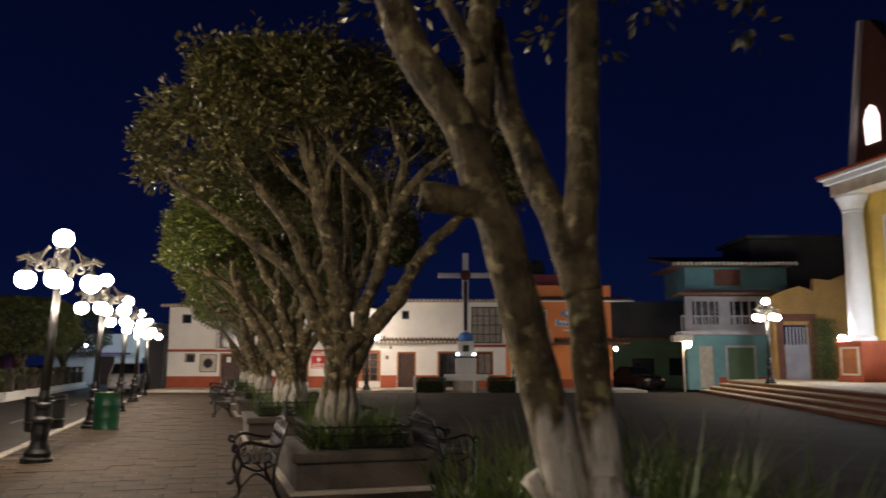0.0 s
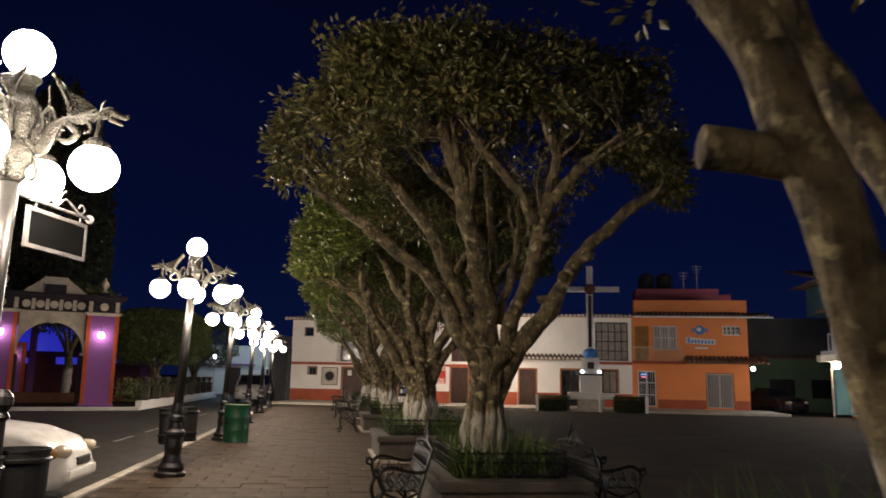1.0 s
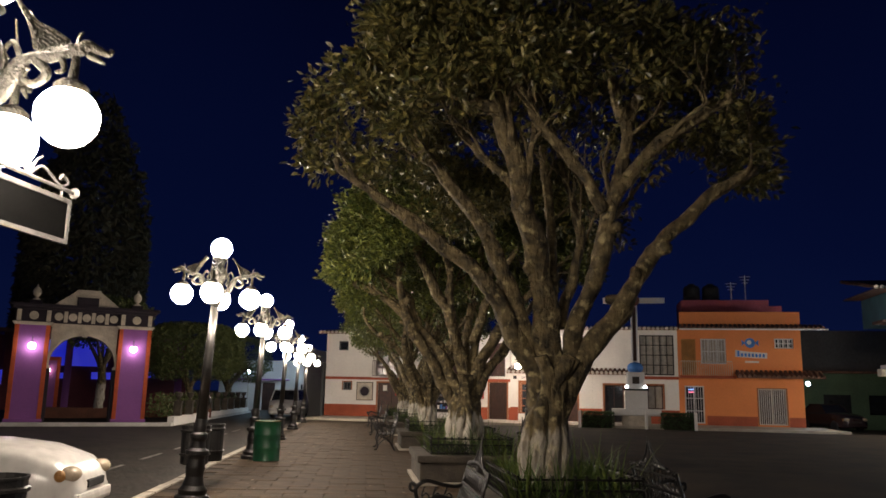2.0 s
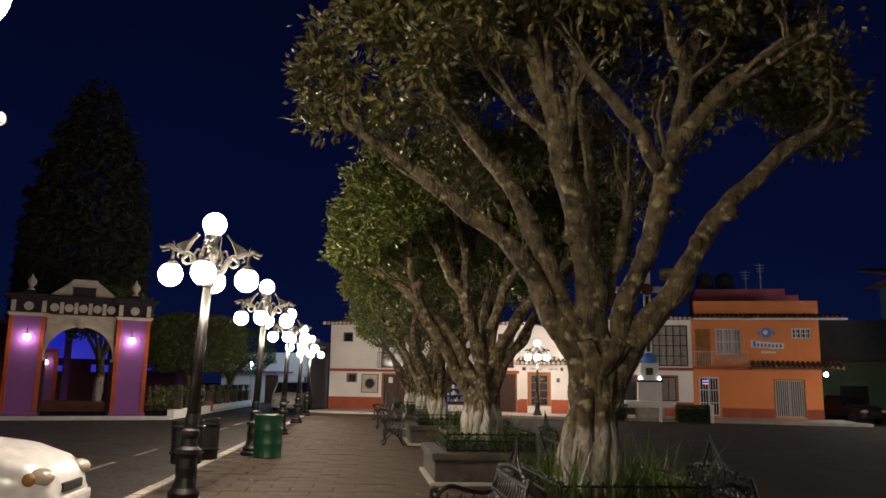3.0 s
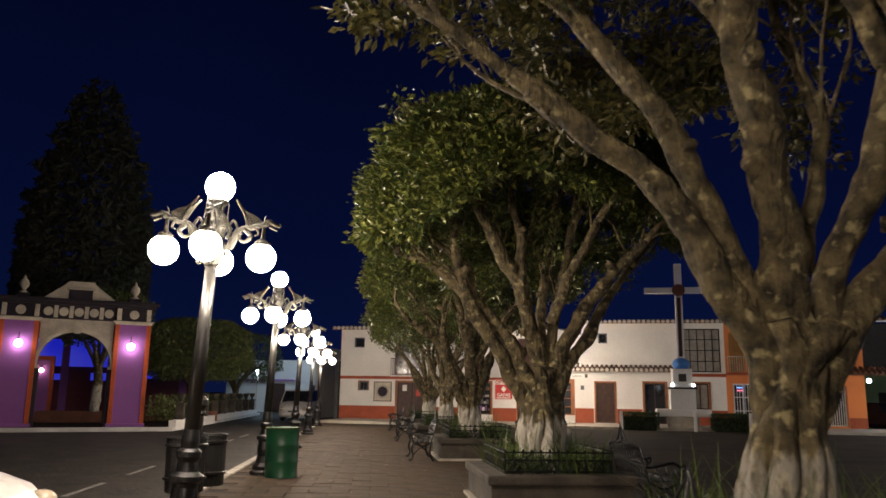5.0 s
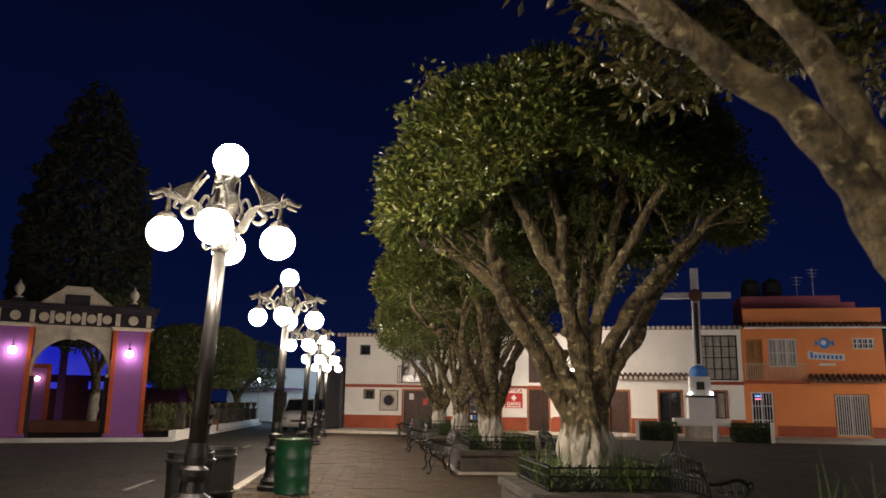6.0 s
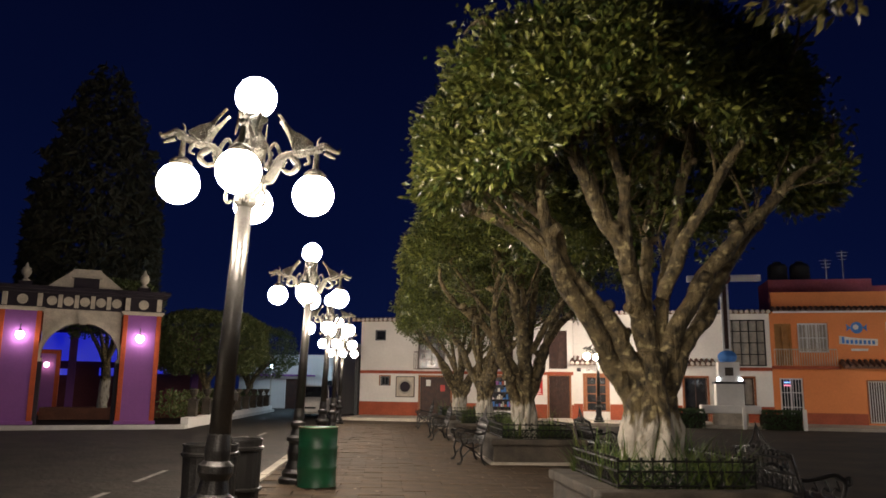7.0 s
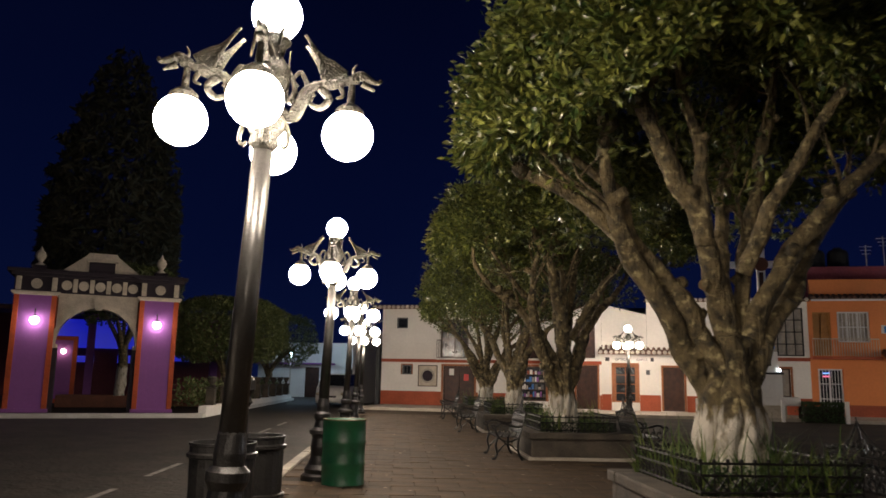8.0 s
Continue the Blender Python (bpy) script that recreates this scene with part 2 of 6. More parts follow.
def boxes(*rows, bevel=0.0):
    bm = bmesh.new()
    for r in rows:
        box(bm, *r, bevel=bevel)
    return bm


def lathe(bm, profile, seg=20, at=(0, 0, 0), axis="Z", caps=True):
    """Turn (radius, height) pairs about an axis through at."""
    rings = []
    for r, h in profile:
        ring = []
        for i in range(seg):
            a = 2 * math.pi * i / seg
            p = (r * math.cos(a), r * math.sin(a), h)
            if axis == "X":
                p = (p[2], p[0], p[1])
            if axis == "Y":
                p = (p[0], p[2], p[1])
            ring.append(bm.verts.new((p[0] + at[0], p[1] + at[1], p[2] + at[2])))
        rings.append(ring)
    for a, b in zip(rings, rings[1:]):
        for i in range(seg):
            bm.faces.new((a[i], a[(i + 1) % seg], b[(i + 1) % seg], b[i]))
    if caps:
        bm.faces.new(rings[0][::-1])
        bm.faces.new(rings[-1])
    return bm


def smooth_path(pts, n=5):
    """Catmull-Rom through the points."""
    P = [Vector(p) for p in pts]
    P = [2 * P[0] - P[1]] + P + [2 * P[-1] - P[-2]]
    out = []
    for i in range(1, len(P) - 2):
        for k in range(n):
            t = k / n
            out.append(0.5 * ((2 * P[i]) + (P[i + 1] - P[i - 1]) * t + (2 * P[i - 1] - 5 * P[i] + 4 * P[i + 1] - P[i + 2]) * t * t + (3 * P[i] - P[i - 1] - 3 * P[i + 1] + P[i + 2]) * t ** 3))
    out.append(P[-2])
    return out


def tube(bm, pts, r0, r1, seg=8, n=5, wobble=0.0, curve=True):
    path = smooth_path(pts, n) if curve else [Vector(p) for p in pts]
    rings, ref = [], Vector((0.31, 0.87, 0.38))
    for i, p in enumerate(path):
        d = (path[min(i + 1, len(path) - 1)] - path[max(i - 1, 0)]).normalized()
        u = d.cross(ref)
        u = (u if u.length > 0.05 else d.cross(Vector((1, 0, 0)))).normalized()
        v = d.cross(u)
        f = i / max(1, len(path) - 1)
        r = r0 + (r1 - r0) * f
        ring = []
        for k in range(seg):
            a = 2 * math.pi * k / seg
            q = u * math.cos(a) + v * math.sin(a)
            rr = r * (1 + (wobble * (noise.noise((p + q * 0.3) * 2.6) + 0.55 * noise.noise((p + q * r * 1.6) * 8.0)) if wobble else 0))
            ring.append(bm.verts.new(p + q * rr))
        rings.append(ring)
    for a, b in zip(rings, rings[1:]):
        for k in range(seg):
            bm.faces.new((a[k], a[(k + 1) % seg], b[(k + 1) % seg], b[k]))
    bm.faces.new(rings[0][::-1])
    bm.faces.new(rings[-1])
    return bm


def ball(bm, at, r, u=20, v=12):
    bmesh.ops.create_uvsphere(bm, u_segments=u, v_segments=v, radius=r, matrix=Matrix.Translation(at))
    return bm


def prism(bm, pts, y0, y1):
    """Extrude an outline of (x, z) pairs from y0 to y1."""
    a = [bm.verts.new((x, y0, z)) for x, z in pts]
    b = [bm.verts.new((x, y1, z)) for x, z in pts]
    n = len(pts)
    bm.faces.new(a)
    bm.faces.new(b[::-1])
    for i in range(n):
        bm.faces.new((a[i], b[i], b[(i + 1) % n], a[(i + 1) % n]))
    bmesh.ops.recalc_face_normals(bm, faces=bm.faces[:])
    return bm


def slab(bm, pts, z0, z1):
    """A flat piece of ground with the outline (x, y)."""
    a = [bm.verts.new((x, y, z0)) for x, y in pts]
    b = [bm.verts.new((x, y, z1)) for x, y in pts]
    n = len(pts)
    bm.faces.new(a[::-1])
    bm.faces.new(b)
    for i in range(n):
        bm.faces.new((a[i], a[(i + 1) % n], b[(i + 1) % n], b[i]))
    bmesh.ops.recalc_face_normals(bm, faces=bm.faces[:])
    return bm


def wall_bm(x0, x1, z0, z1, y0, y1, holes):
    """A wall along x with holes (x0, x1, z0, z1) that go through it."""
    bm = bmesh.new()
    xs = sorted({x0, x1, *(h[0] for h in holes), *(h[1] for h in holes)})
    for a, b in zip(xs, xs[1:]):
        c = (a + b) / 2
        cuts = sorted((h[2], h[3]) for h in holes if h[0] < c < h[1])
        z = z0
        for lo, hi in cuts:
            if lo > z + 1e-4:
                box(bm, a, b, y0, y1, z, lo)
            z = max(z, hi)
        if z < z1 - 1e-4:
            box(bm, a, b, y0, y1, z, z1)
    bmesh.ops.remove_doubles(bm, verts=bm.verts[:], dist=1e-5)
    inner = [f for f in bm.faces if any(g is not f and {v.index for v in g.verts} == {v.index for v in f.verts} for g in f.verts[0].link_faces)]
    if inner:
        bmesh.ops.delete(bm, geom=inner, context="FACES_ONLY")
    return bm


def leaves(name, centres, normals, length, width, mat, parent, label="", spread=0.8, seed=1, kind=""):
    """Many folded leaves as one mesh."""
    rng = np.random.default_rng(seed)
    n = len(centres)
    d = normals * 0.5 + rng.normal(0, spread, (n, 3)) + np.array([0, 0, -0.15])
    d /= np.linalg.norm(d, axis=1)[:, None]
    s = np.cross(d, rng.normal(0, 1, (n, 3)))
    s /= np.linalg.norm(s, axis=1)[:, None]
    up = np.cross(s, d)
    L = (length * rng.uniform(0.65, 1.25, n))[:, None]
    W = (width * rng.uniform(0.7, 1.2, n))[:, None]
    tip, base = centres + d * L * 0.5 - up * L * 0.08, centres - d * L * 0.5
    mid = centres - up * W * 0.22
    a, b = centres + s * W * 0.5, centres - s * W * 0.5
    V = np.stack([base, a, tip, b, mid], 1).reshape(-1, 3)
    k = np.arange(n)[:, None] * 5
    F = np.concatenate([k + np.array([[0, 1, 4]]), k + np.array([[1, 2, 4]]), k + np.array([[2, 3, 4]]), k + np.array([[3, 0, 4]])], 1).reshape(-1, 3)
    me = bpy.data.meshes.new(name)
    me.from_pydata(V.tolist(), [], F.tolist())
    me.materials.append(mat)
    ob = new(name, me)
    if parent is not None:
        ob.parent = parent
    if label:
        tagged(ob, label)
    return ob


# ---- ground ----
ROW = (-0.29, 0.957)          # the direction of the lamp row and of the trees
ground = part("ground", slab(bmesh.new(), [(-400, -300), (400, -300), (400, 600), (-400, 600)], -0.6, -0.18), M_asphalt)
tagged(ground, "dark worn street paving around the square", "ground", kind="structure")
plaza = part("pavement", slab(bmesh.new(), [(-1.55, -8), (60, -8), (60, 42.6), (-15.95, 42.6)], -0.5, 0.0), M_plaza)
tagged(plaza, "dark stone paving of the town square", "pavement", kind="structure")
sidewalk = part("sidewalk", slab(bmesh.new(), [(-16.4, 42.64), (11.0, 42.64), (11.0, 47.2), (-16.4, 47.2)], -0.5, 0.12), M_kerb)
tagged(sidewalk, "pale raised sidewalk below the white houses", "sidewalk", kind="structure")
island = part("island", slab(bmesh.new(), [(-60, 4.0), (-26.3, 31.0), (-20.2, 35.6), (-26.6, 58), (-70, 58)], -0.5, -0.06), M_plaza)
tagged(island, "paved garden island behind the purple arch", "pavement", kind="structure")
kerb = part("kerb", slab(bmesh.new(), [(-60.0, 3.7), (-26.3, 30.65), (-19.85, 35.5), (-26.25, 58), (-26.55, 58), (-20.22, 35.62), (-26.32, 31.02), (-60.0, 4.02)], -0.5, -0.02), M_white_kerb)
tagged(kerb, "white-painted kerb of the garden island", "kerb", kind="structure")


# ---- trees ----
def crown_points(n, radius, z0, z1, rng, bottom=0.62, thick=0.55, squash=1.0, holes=0.35, inside=0.12, rim=0.22, opened=0.0, sparse=1.0):
    """Points in the leafy shell of a clipped crown: upright sides, a domed top, hollow below."""
    c, nm = [], []
    while len(c) < n:
        f, a = rng.random(), rng.uniform(0, 2 * math.pi)
        if f < rim:                                   # under-rim that slopes in towards the fork
            s = rng.random()
            r, z = radius * (bottom + (1 - bottom) * s), z0 - 0.8 * (1 - s) + 0.25 * s
            nv = Vector((math.cos(a), math.sin(a), -0.6))
        elif f < 0.62:                                 # sides
            s = rng.random()
            r, z = radius * (1 - 0.05 * s), z0 + (z1 - z0) * 0.6 * s
            nv = Vector((math.cos(a), math.sin(a), 0.1))
        else:                                          # dome
            s = math.sqrt(rng.random())
            r, z = radius * 0.97 * s, z0 + (z1 - z0) * (0.6 + 0.4 * math.sqrt(max(0, 1 - s ** 2.6)))
            nv = Vector((math.cos(a) * s, math.sin(a) * s, 1.0 - 0.6 * s))
        nv.normalize()
        depth = thick * rng.random() ** 1.5 - 0.06
        if rng.random() < inside:
            depth += rng.random() * 0.9
        p = Vector((r * math.cos(a), r * math.sin(a) * squash, z)) - nv * depth
        lump = noise.noise(p * 1.1 + Vector((radius * 3, z1, 0))) + 0.5 * noise.noise(p * 2.7)
        if lump < -holes:
            continue
        # the crown is open below on the path side, and thinner away from the lamps
        if opened and p.y < 0.45 * radius and z < z0 + opened * min(max((p.x + 0.48 * radius) / (0.4 * radius), 0), 1) * min(max((0.95 * radius - p.x) / (0.4 * radius), 0), 1) + 0.3 * lump:
            continue
        if rng.random() > 1 - (1 - sparse) * min(max((p.x + 0.3 * radius) / (0.6 * radius), 0), 1):
            continue
        p += nv * 0.22 * lump
        c.append(p)
        nm.append(nv)
    return np.array(c), np.array(nm)


def leaf_clumps(centres, normals, per, size, rng):
    """Every centre becomes a small spray of leaves."""
    n = len(centres)
    off = rng.normal(0, size, (n, per, 3)) * np.array([1, 1, 0.75])
    c = (centres[:, None, :] + off).reshape(-1, 3)
    nm = np.repeat(normals, per, axis=0) + rng.normal(0, 0.35, (n * per, 3))
    return c, nm / np.linalg.norm(nm, axis=1)[:, None]


def branch(bm, tips, o, d, length, r, level, rng, bound, spread=0.75):
    """A crooked branch that bends upward and forks again."""
    pts, p, d = [o], o.copy(), d.normalized()
    steps = 4
    for k in range(steps):
        d = (d + Vector((rng.gauss(0, 0.22), rng.gauss(0, 0.22), rng.gauss(0.10, 0.18)))).normalized()
        p = p + d * (length / steps)
        cx, cy, rx, ry, top = bound
        q = math.hypot((p.x - cx) / rx, (p.y - cy) / ry)
        if q > 1:
            p = Vector((cx + (p.x - cx) / q, cy + (p.y - cy) / q, p.z))
        p.z = min(p.z, top)
        pts.append(p.copy())
    tube(bm, pts, r, max(r * 0.4, 0.007), 8 if r > 0.03 else 5, 3, 0.4)
    if level == 0:
        tips.append((pts[-1], d))
        tips.append((pts[-2], d))
        return
    for k in range(3):
        f = (2, 3, 4)[k]
        side = Vector((rng.gauss(0, 1), rng.gauss(0, 1), rng.gauss(0.15, 0.6)))
        branch(bm, tips, pts[f], d + spread * side.normalized(), length * rng.uniform(0.5, 0.8), r * rng.uniform(0.42, 0.6), level - 1, rng, bound, spread)


def ficus(x, y, limbs, radius, z0, z1, sprays, trunk_r, fork, bark, label, seed, leaf=0.10, crown_dx=0.0, crown_dy=0.0, base_z=0.42, side=3, tilt=0.0, tilt_y=0.0, rough=1.0, rim=0.22, foliage=None, holes=0.35, thick=0.55, inside=0.12, roots=9, opened=0.0, sparse=1.0, squash=1.0, per=14, flare=1.45, swept=0.0, group="clipped trees of the row"):
    t = thing("tree", label, "tree", pose(x, y, 0), group)
    rng = random.Random(seed)
    bm, tips = bmesh.new(), []
    bound = (crown_dx, crown_dy, radius * 0.88, radius * squash * 0.88, z1 - 0.3)
    # fluted trunk: strands that rise from the roots and merge into the limbs
    for k in range(roots):
        a = 2 * math.pi * (k + 0.3 * rng.random()) / roots
        r = trunk_r * 0.76
        e = limbs[k % len(limbs)][0][0]
        pts = [(r * flare * math.cos(a), r * flare * math.sin(a), base_z - 0.1), (r * 1.12 * math.cos(a + 0.1), r * 1.12 * math.sin(a + 0.1), base_z + 0.3), (r * math.cos(a + 0.2), r * math.sin(a + 0.2), (base_z + fork) / 2 + 0.15), (0.5 * r * math.cos(a + 0.3) + 0.5 * e[0], 0.5 * r * math.sin(a + 0.3) + 0.5 * e[1], fork + 0.2)]
        tube(bm, pts, trunk_r * 0.38, trunk_r * 0.30, 14, 8, 0.6)
    tube(bm, [(0, 0, base_z - 0.1), (0, 0, 1.0), (0, 0, fork - 0.1)], trunk_r * 0.7, trunk_r * 0.62, 14, 5, 0.4)
    for pts, r0, r1 in limbs:
        if pts[0][2] < fork + 0.3:
            pts = [(0.35 * pts[0][0], 0.35 * pts[0][1], pts[0][2] - 0.45), *pts]
        kinked = [pts[0]]
        for a, b in zip(pts, pts[1:]):
            jit = 0.03 * rough if (Vector(b) - Vector(a)).length > 0.3 else 0.0
            kinked.append(tuple((a[i] + b[i]) / 2 + rng.uniform(-jit, jit) for i in range(3)))
            kinked.append(b)
        tube(bm, kinked, r0 * 0.93, r1, 16, 6, 0.40 * rough)
        end, before = Vector(pts[-1]), Vector(pts[-2])
        # the limb goes on into the crown, and side branches leave its upper half
        if side and math.hypot(end.x - crown_dx, end.y - crown_dy) < 0.72 * radius:
            branch(bm, tips, end, end - before, rng.uniform(0.9, 1.3), r1 * 0.95, 1, rng, bound, 0.6)
        for k in range(side):
            f = rng.uniform(0.45, 0.97) * (len(pts) - 1)
            i = min(int(f), len(pts) - 2)
            a, b = Vector(pts[i]), Vector(pts[i + 1])
            o = a.lerp(b, f - i)
            if o.z < z0 - 1.1:
                continue
            out = Vector((o.x - crown_dx, o.y - crown_dy, 0))
            out = out.normalized() if out.length > 0.1 else Vector((rng.gauss(0, 1), rng.gauss(0, 1), 0)).normalized()
            d = (b - a).normalized() * 0.7 + out * rng.uniform(0.1, 0.6) + Vector((rng.gauss(0, 0.45), rng.gauss(0, 0.45), rng.uniform(0.1, 0.6)))
            branch(bm, tips, o, d, rng.uniform(0.7, 1.2), (r0 + (r1 - r0) * f / (len(pts) - 1)) * rng.uniform(0.3, 0.5), 1, rng, bound)
        # pruned stubs and knots
        if r0 > 0.08 and rough > 0.5:
            for k in range(3):
                i = rng.randrange(1, len(pts) - 1) if len(pts) > 2 else 0
                o = Vector(pts[i]).lerp(Vector(pts[i + 1]), rng.random())
                d = Vector((rng.uniform(-1, 1), rng.uniform(-1, 0.3), rng.uniform(0, 0.5))).normalized()
                tube(bm, [o, o + d * (r0 * 0.95), o + d * (r0 * 1.25)], r0 * 0.5, r0 * 0.36, 8, 3, 0.3)
    part("trunk", bm, bark, t, "gnarled grey-brown trunk with worn whitewash", smooth=True)
    c, nm = crown_points(sprays, radius, z0, z1, rng, holes=holes, thick=thick, inside=inside, rim=rim, opened=opened, sparse=sparse, squash=squash)
    c[:, 2] += tilt_y * c[:, 1] - tilt * c[:, 0]
    c[:, 1] += swept * np.maximum(c[:, 0], 0)          # the side away from the lamps lies further back
    c += np.array([crown_dx, crown_dy, 0])
    nr = np.random.default_rng(seed)
    c, nm = leaf_clumps(c, nm, per, 0.085, nr)
    # leaves on the inner branches
    inner = [(p, d) for p, d in tips if math.hypot(p.x - crown_dx, (p.y - crown_dy) / squash) < 0.95 * radius and z0 - 0.45 < p.z < z1]
    if inner:
        ci, ni = leaf_clumps(np.array([tuple(p) for p, d in inner]), np.array([tuple(d) for p, d in inner]), 16, 0.12, nr)
        c, nm = np.concatenate([c, ci]), np.concatenate([nm, ni])
    leaves("crown", c, nm, leaf, leaf * 0.52, foliage or M_leaf, t, "dense clipped green foliage", seed=seed)
    return t


# limbs: centre line, radius below, radius above
LIMBS_A = [
    ([(-0.07, 0.00, 1.70), (-0.31, -0.05, 2.10), (-0.49, -0.10, 2.53), (-0.78, -0.17, 2.91), (-1.19, -0.25, 3.20), (-1.58, -0.33, 3.50)], 0.150, 0.055),
    ([(-0.16, 0.00, 1.98), (-0.36, -0.02, 2.61), (-0.62, -0.04, 3.24), (-1.04, -0.06, 3.82), (-1.51, -0.08, 4.42), (-2.05, -0.10, 4.99)], 0.115, 0.045),
    ([(0.05, 0.00, 1.93), (0.01, -0.14, 2.48), (-0.07, -0.28, 3.02), (-0.21, -0.42, 3.54), (-0.31, -0.56, 4.06), (-0.42, -0.66, 4.50)], 0.165, 0.095),
    ([(0.25, 0.00, 1.98), (0.42, -0.10, 2.55), (0.61, -0.20, 3.10), (0.75, -0.30, 3.67), (0.86, -0.40, 4.22), (0.72, -0.50, 4.80)], 0.125, 0.055),
]
LIMBS_A += [
    ([(0.74, -0.30, 3.63), (1.07, -0.47, 3.99), (1.45, -0.63, 4.22), (1.83, -0.80, 4.40)], 0.086, 0.043),
    ([(0.62, -0.30, 3.45), (0.45, -0.43, 3.74), (0.24, -0.55, 4.00), (0.01, -0.68, 4.23), (-0.13, -0.80, 4.52)], 0.070, 0.040),
    ([(0.15, 0.00, 2.26), (0.27, 0.10, 2.73), (0.37, 0.20, 3.23), (0.27, 0.30, 3.76)], 0.072, 0.043),
    ([(0.24, 0.00, 1.75), (0.59, 0.02, 2.23), (0.92, 0.04, 2.73), (1.26, 0.06, 3.23), (1.70, 0.08, 3.64), (2.20, 0.10, 3.94)], 0.145, 0.055),
    ([(-0.24, -0.40, 3.55), (-0.46, -0.50, 3.85), (-0.73, -0.60, 4.11)], 0.057, 0.033),
]
LIMBS_A += [
    ([(-0.42, -0.65, 4.42), (-0.87, -0.73, 4.61), (-1.33, -0.82, 4.78), (-1.71, -0.90, 5.09)], 0.075, 0.035),
    ([(-0.42, -0.66, 4.40), (-0.56, -0.53, 4.91), (-0.67, -0.42, 5.55)], 0.085, 0.035),
    ([(-0.40, -0.65, 4.35), (-0.15, -0.58, 4.79), (0.15, -0.50, 5.25)], 0.065, 0.030),
    ([(0.86, -0.40, 4.35), (1.16, -0.20, 5.03), (1.35, 0.00, 5.5)], 0.070, 0.030),
    ([(0.07, 0.10, 2.35), (0.06, 0.23, 3.05), (0.01, 0.37, 3.79), (-0.05, 0.50, 4.56)], 0.069, 0.048),
]
LIMBS_B = [
    ([(-0.07, 0.00, 1.58), (-0.41, -0.12, 2.19), (-0.85, -0.25, 2.74), (-1.37, -0.38, 3.22), (-2.01, -0.50, 3.58)], 0.160, 0.055),
    ([(-0.24, 0.00, 1.44), (-0.55, -0.20, 2.05), (-0.92, -0.40, 2.63), (-1.12, -0.60, 3.27), (-1.17, -0.80, 3.95)], 0.150, 0.055),
    ([(0.01, 0.00, 1.85), (-0.14, -0.20, 2.48), (-0.28, -0.40, 3.11), (-0.58, -0.60, 3.65), (-0.83, -0.80, 4.23), (-1.23, -1.00, 4.71)], 0.155, 0.060),
    ([(0.06, 0.00, 1.92), (-0.00, 0.23, 2.72), (0.09, 0.47, 3.58), (0.20, 0.70, 4.50)], 0.101, 0.065),
    ([(0.11, 0.00, 1.92), (0.23, 0.13, 2.86), (0.43, 0.27, 3.83), (0.65, 0.40, 4.87)], 0.108, 0.055),
]
LIMBS_B += [
    ([(0.18, 0.00, 1.78), (0.40, 0.02, 2.34), (0.70, 0.05, 2.87), (1.10, 0.07, 3.34), (1.55, 0.10, 3.75)], 0.148, 0.060),
    ([(0.27, 0.00, 1.72), (0.66, 0.30, 2.34), (1.02, 0.60, 3.04), (1.52, 0.90, 3.71)], 0.130, 0.055),
    ([(-0.21, -0.40, 2.78), (-0.24, -0.45, 3.76), (-0.44, -0.50, 4.77)], 0.090, 0.045),
    ([(-0.83, -0.30, 2.73), (-1.01, -0.40, 3.31), (-1.49, -0.50, 3.70), (-1.93, -0.60, 4.14)], 0.072, 0.034),
    ([(-0.82, -0.70, 4.21), (-0.52, -0.65, 4.76), (-0.42, -0.60, 5.31)], 0.062, 0.028),
    ([(0.16, -0.10, 2.54), (0.44, -0.30, 3.23), (0.80, -0.50, 3.84), (1.21, -0.70, 4.40)], 0.094, 0.040),
]
LIMBS_NEAR = [
    ([(-0.18, 0.00, 1.01), (-0.35, -0.02, 1.67), (-0.47, -0.04, 2.16), (-0.61, -0.06, 2.57), (-0.86, -0.08, 2.97), (-0.98, -0.10, 3.33)], 0.11, 0.08),
    ([(-0.58, 0.00, 2.52), (-0.54, 0.07, 2.80), (-0.54, 0.13, 3.09), (-0.49, 0.20, 3.55)], 0.08, 0.06),
    ([(-0.55, 0.00, 2.93), (-0.66, 0.05, 3.16), (-0.78, 0.10, 3.44)], 0.04, 0.03),
    ([(-0.03, 0.00, 1.01), (-0.08, 0.02, 1.67), (-0.10, 0.05, 2.13), (-0.06, 0.08, 2.77), (-0.04, 0.10, 3.50)], 0.10, 0.07),
    ([(-0.10, 0.00, 1.86), (-0.19, 0.12, 2.22), (-0.28, 0.25, 2.48), (-0.37, 0.38, 2.79), (-0.45, 0.50, 3.34)], 0.09, 0.06),
    ([(-0.47, 0.00, 2.24), (-0.64, -0.04, 2.27), (-0.81, -0.06, 2.29)], 0.075, 0.068),
]
ficus(-1.42, 10.6, LIMBS_A, 2.6, 3.95, 5.85, 2700, 0.22, 1.75, M_bark_worn, "large clipped ficus tree with many limbs, in a stone planter", 3, holes=0.02, thick=0.6, inside=0.15, rim=0.28, crown_dx=-0.13, crown_dy=0.2, tilt_y=0.14, squash=0.78, side=3, opened=0.7, sparse=0.7, per=15, flare=1.15, swept=0.35, foliage=M_leafdry)
ficus(-3.33, 17.1, LIMBS_B, 2.55, 3.8, 5.8, 5200, 0.30, 1.7, M_bark, "clipped ficus tree with whitewashed trunk in a stone planter", 4, crown_dx=-0.08, inside=0.2, leaf=0.105, per=20, holes=0.22, rim=0.06, tilt=-0.06, tilt_y=0.05, side=3, opened=0.5, sparse=0.95, flare=1.2, swept=0.7)
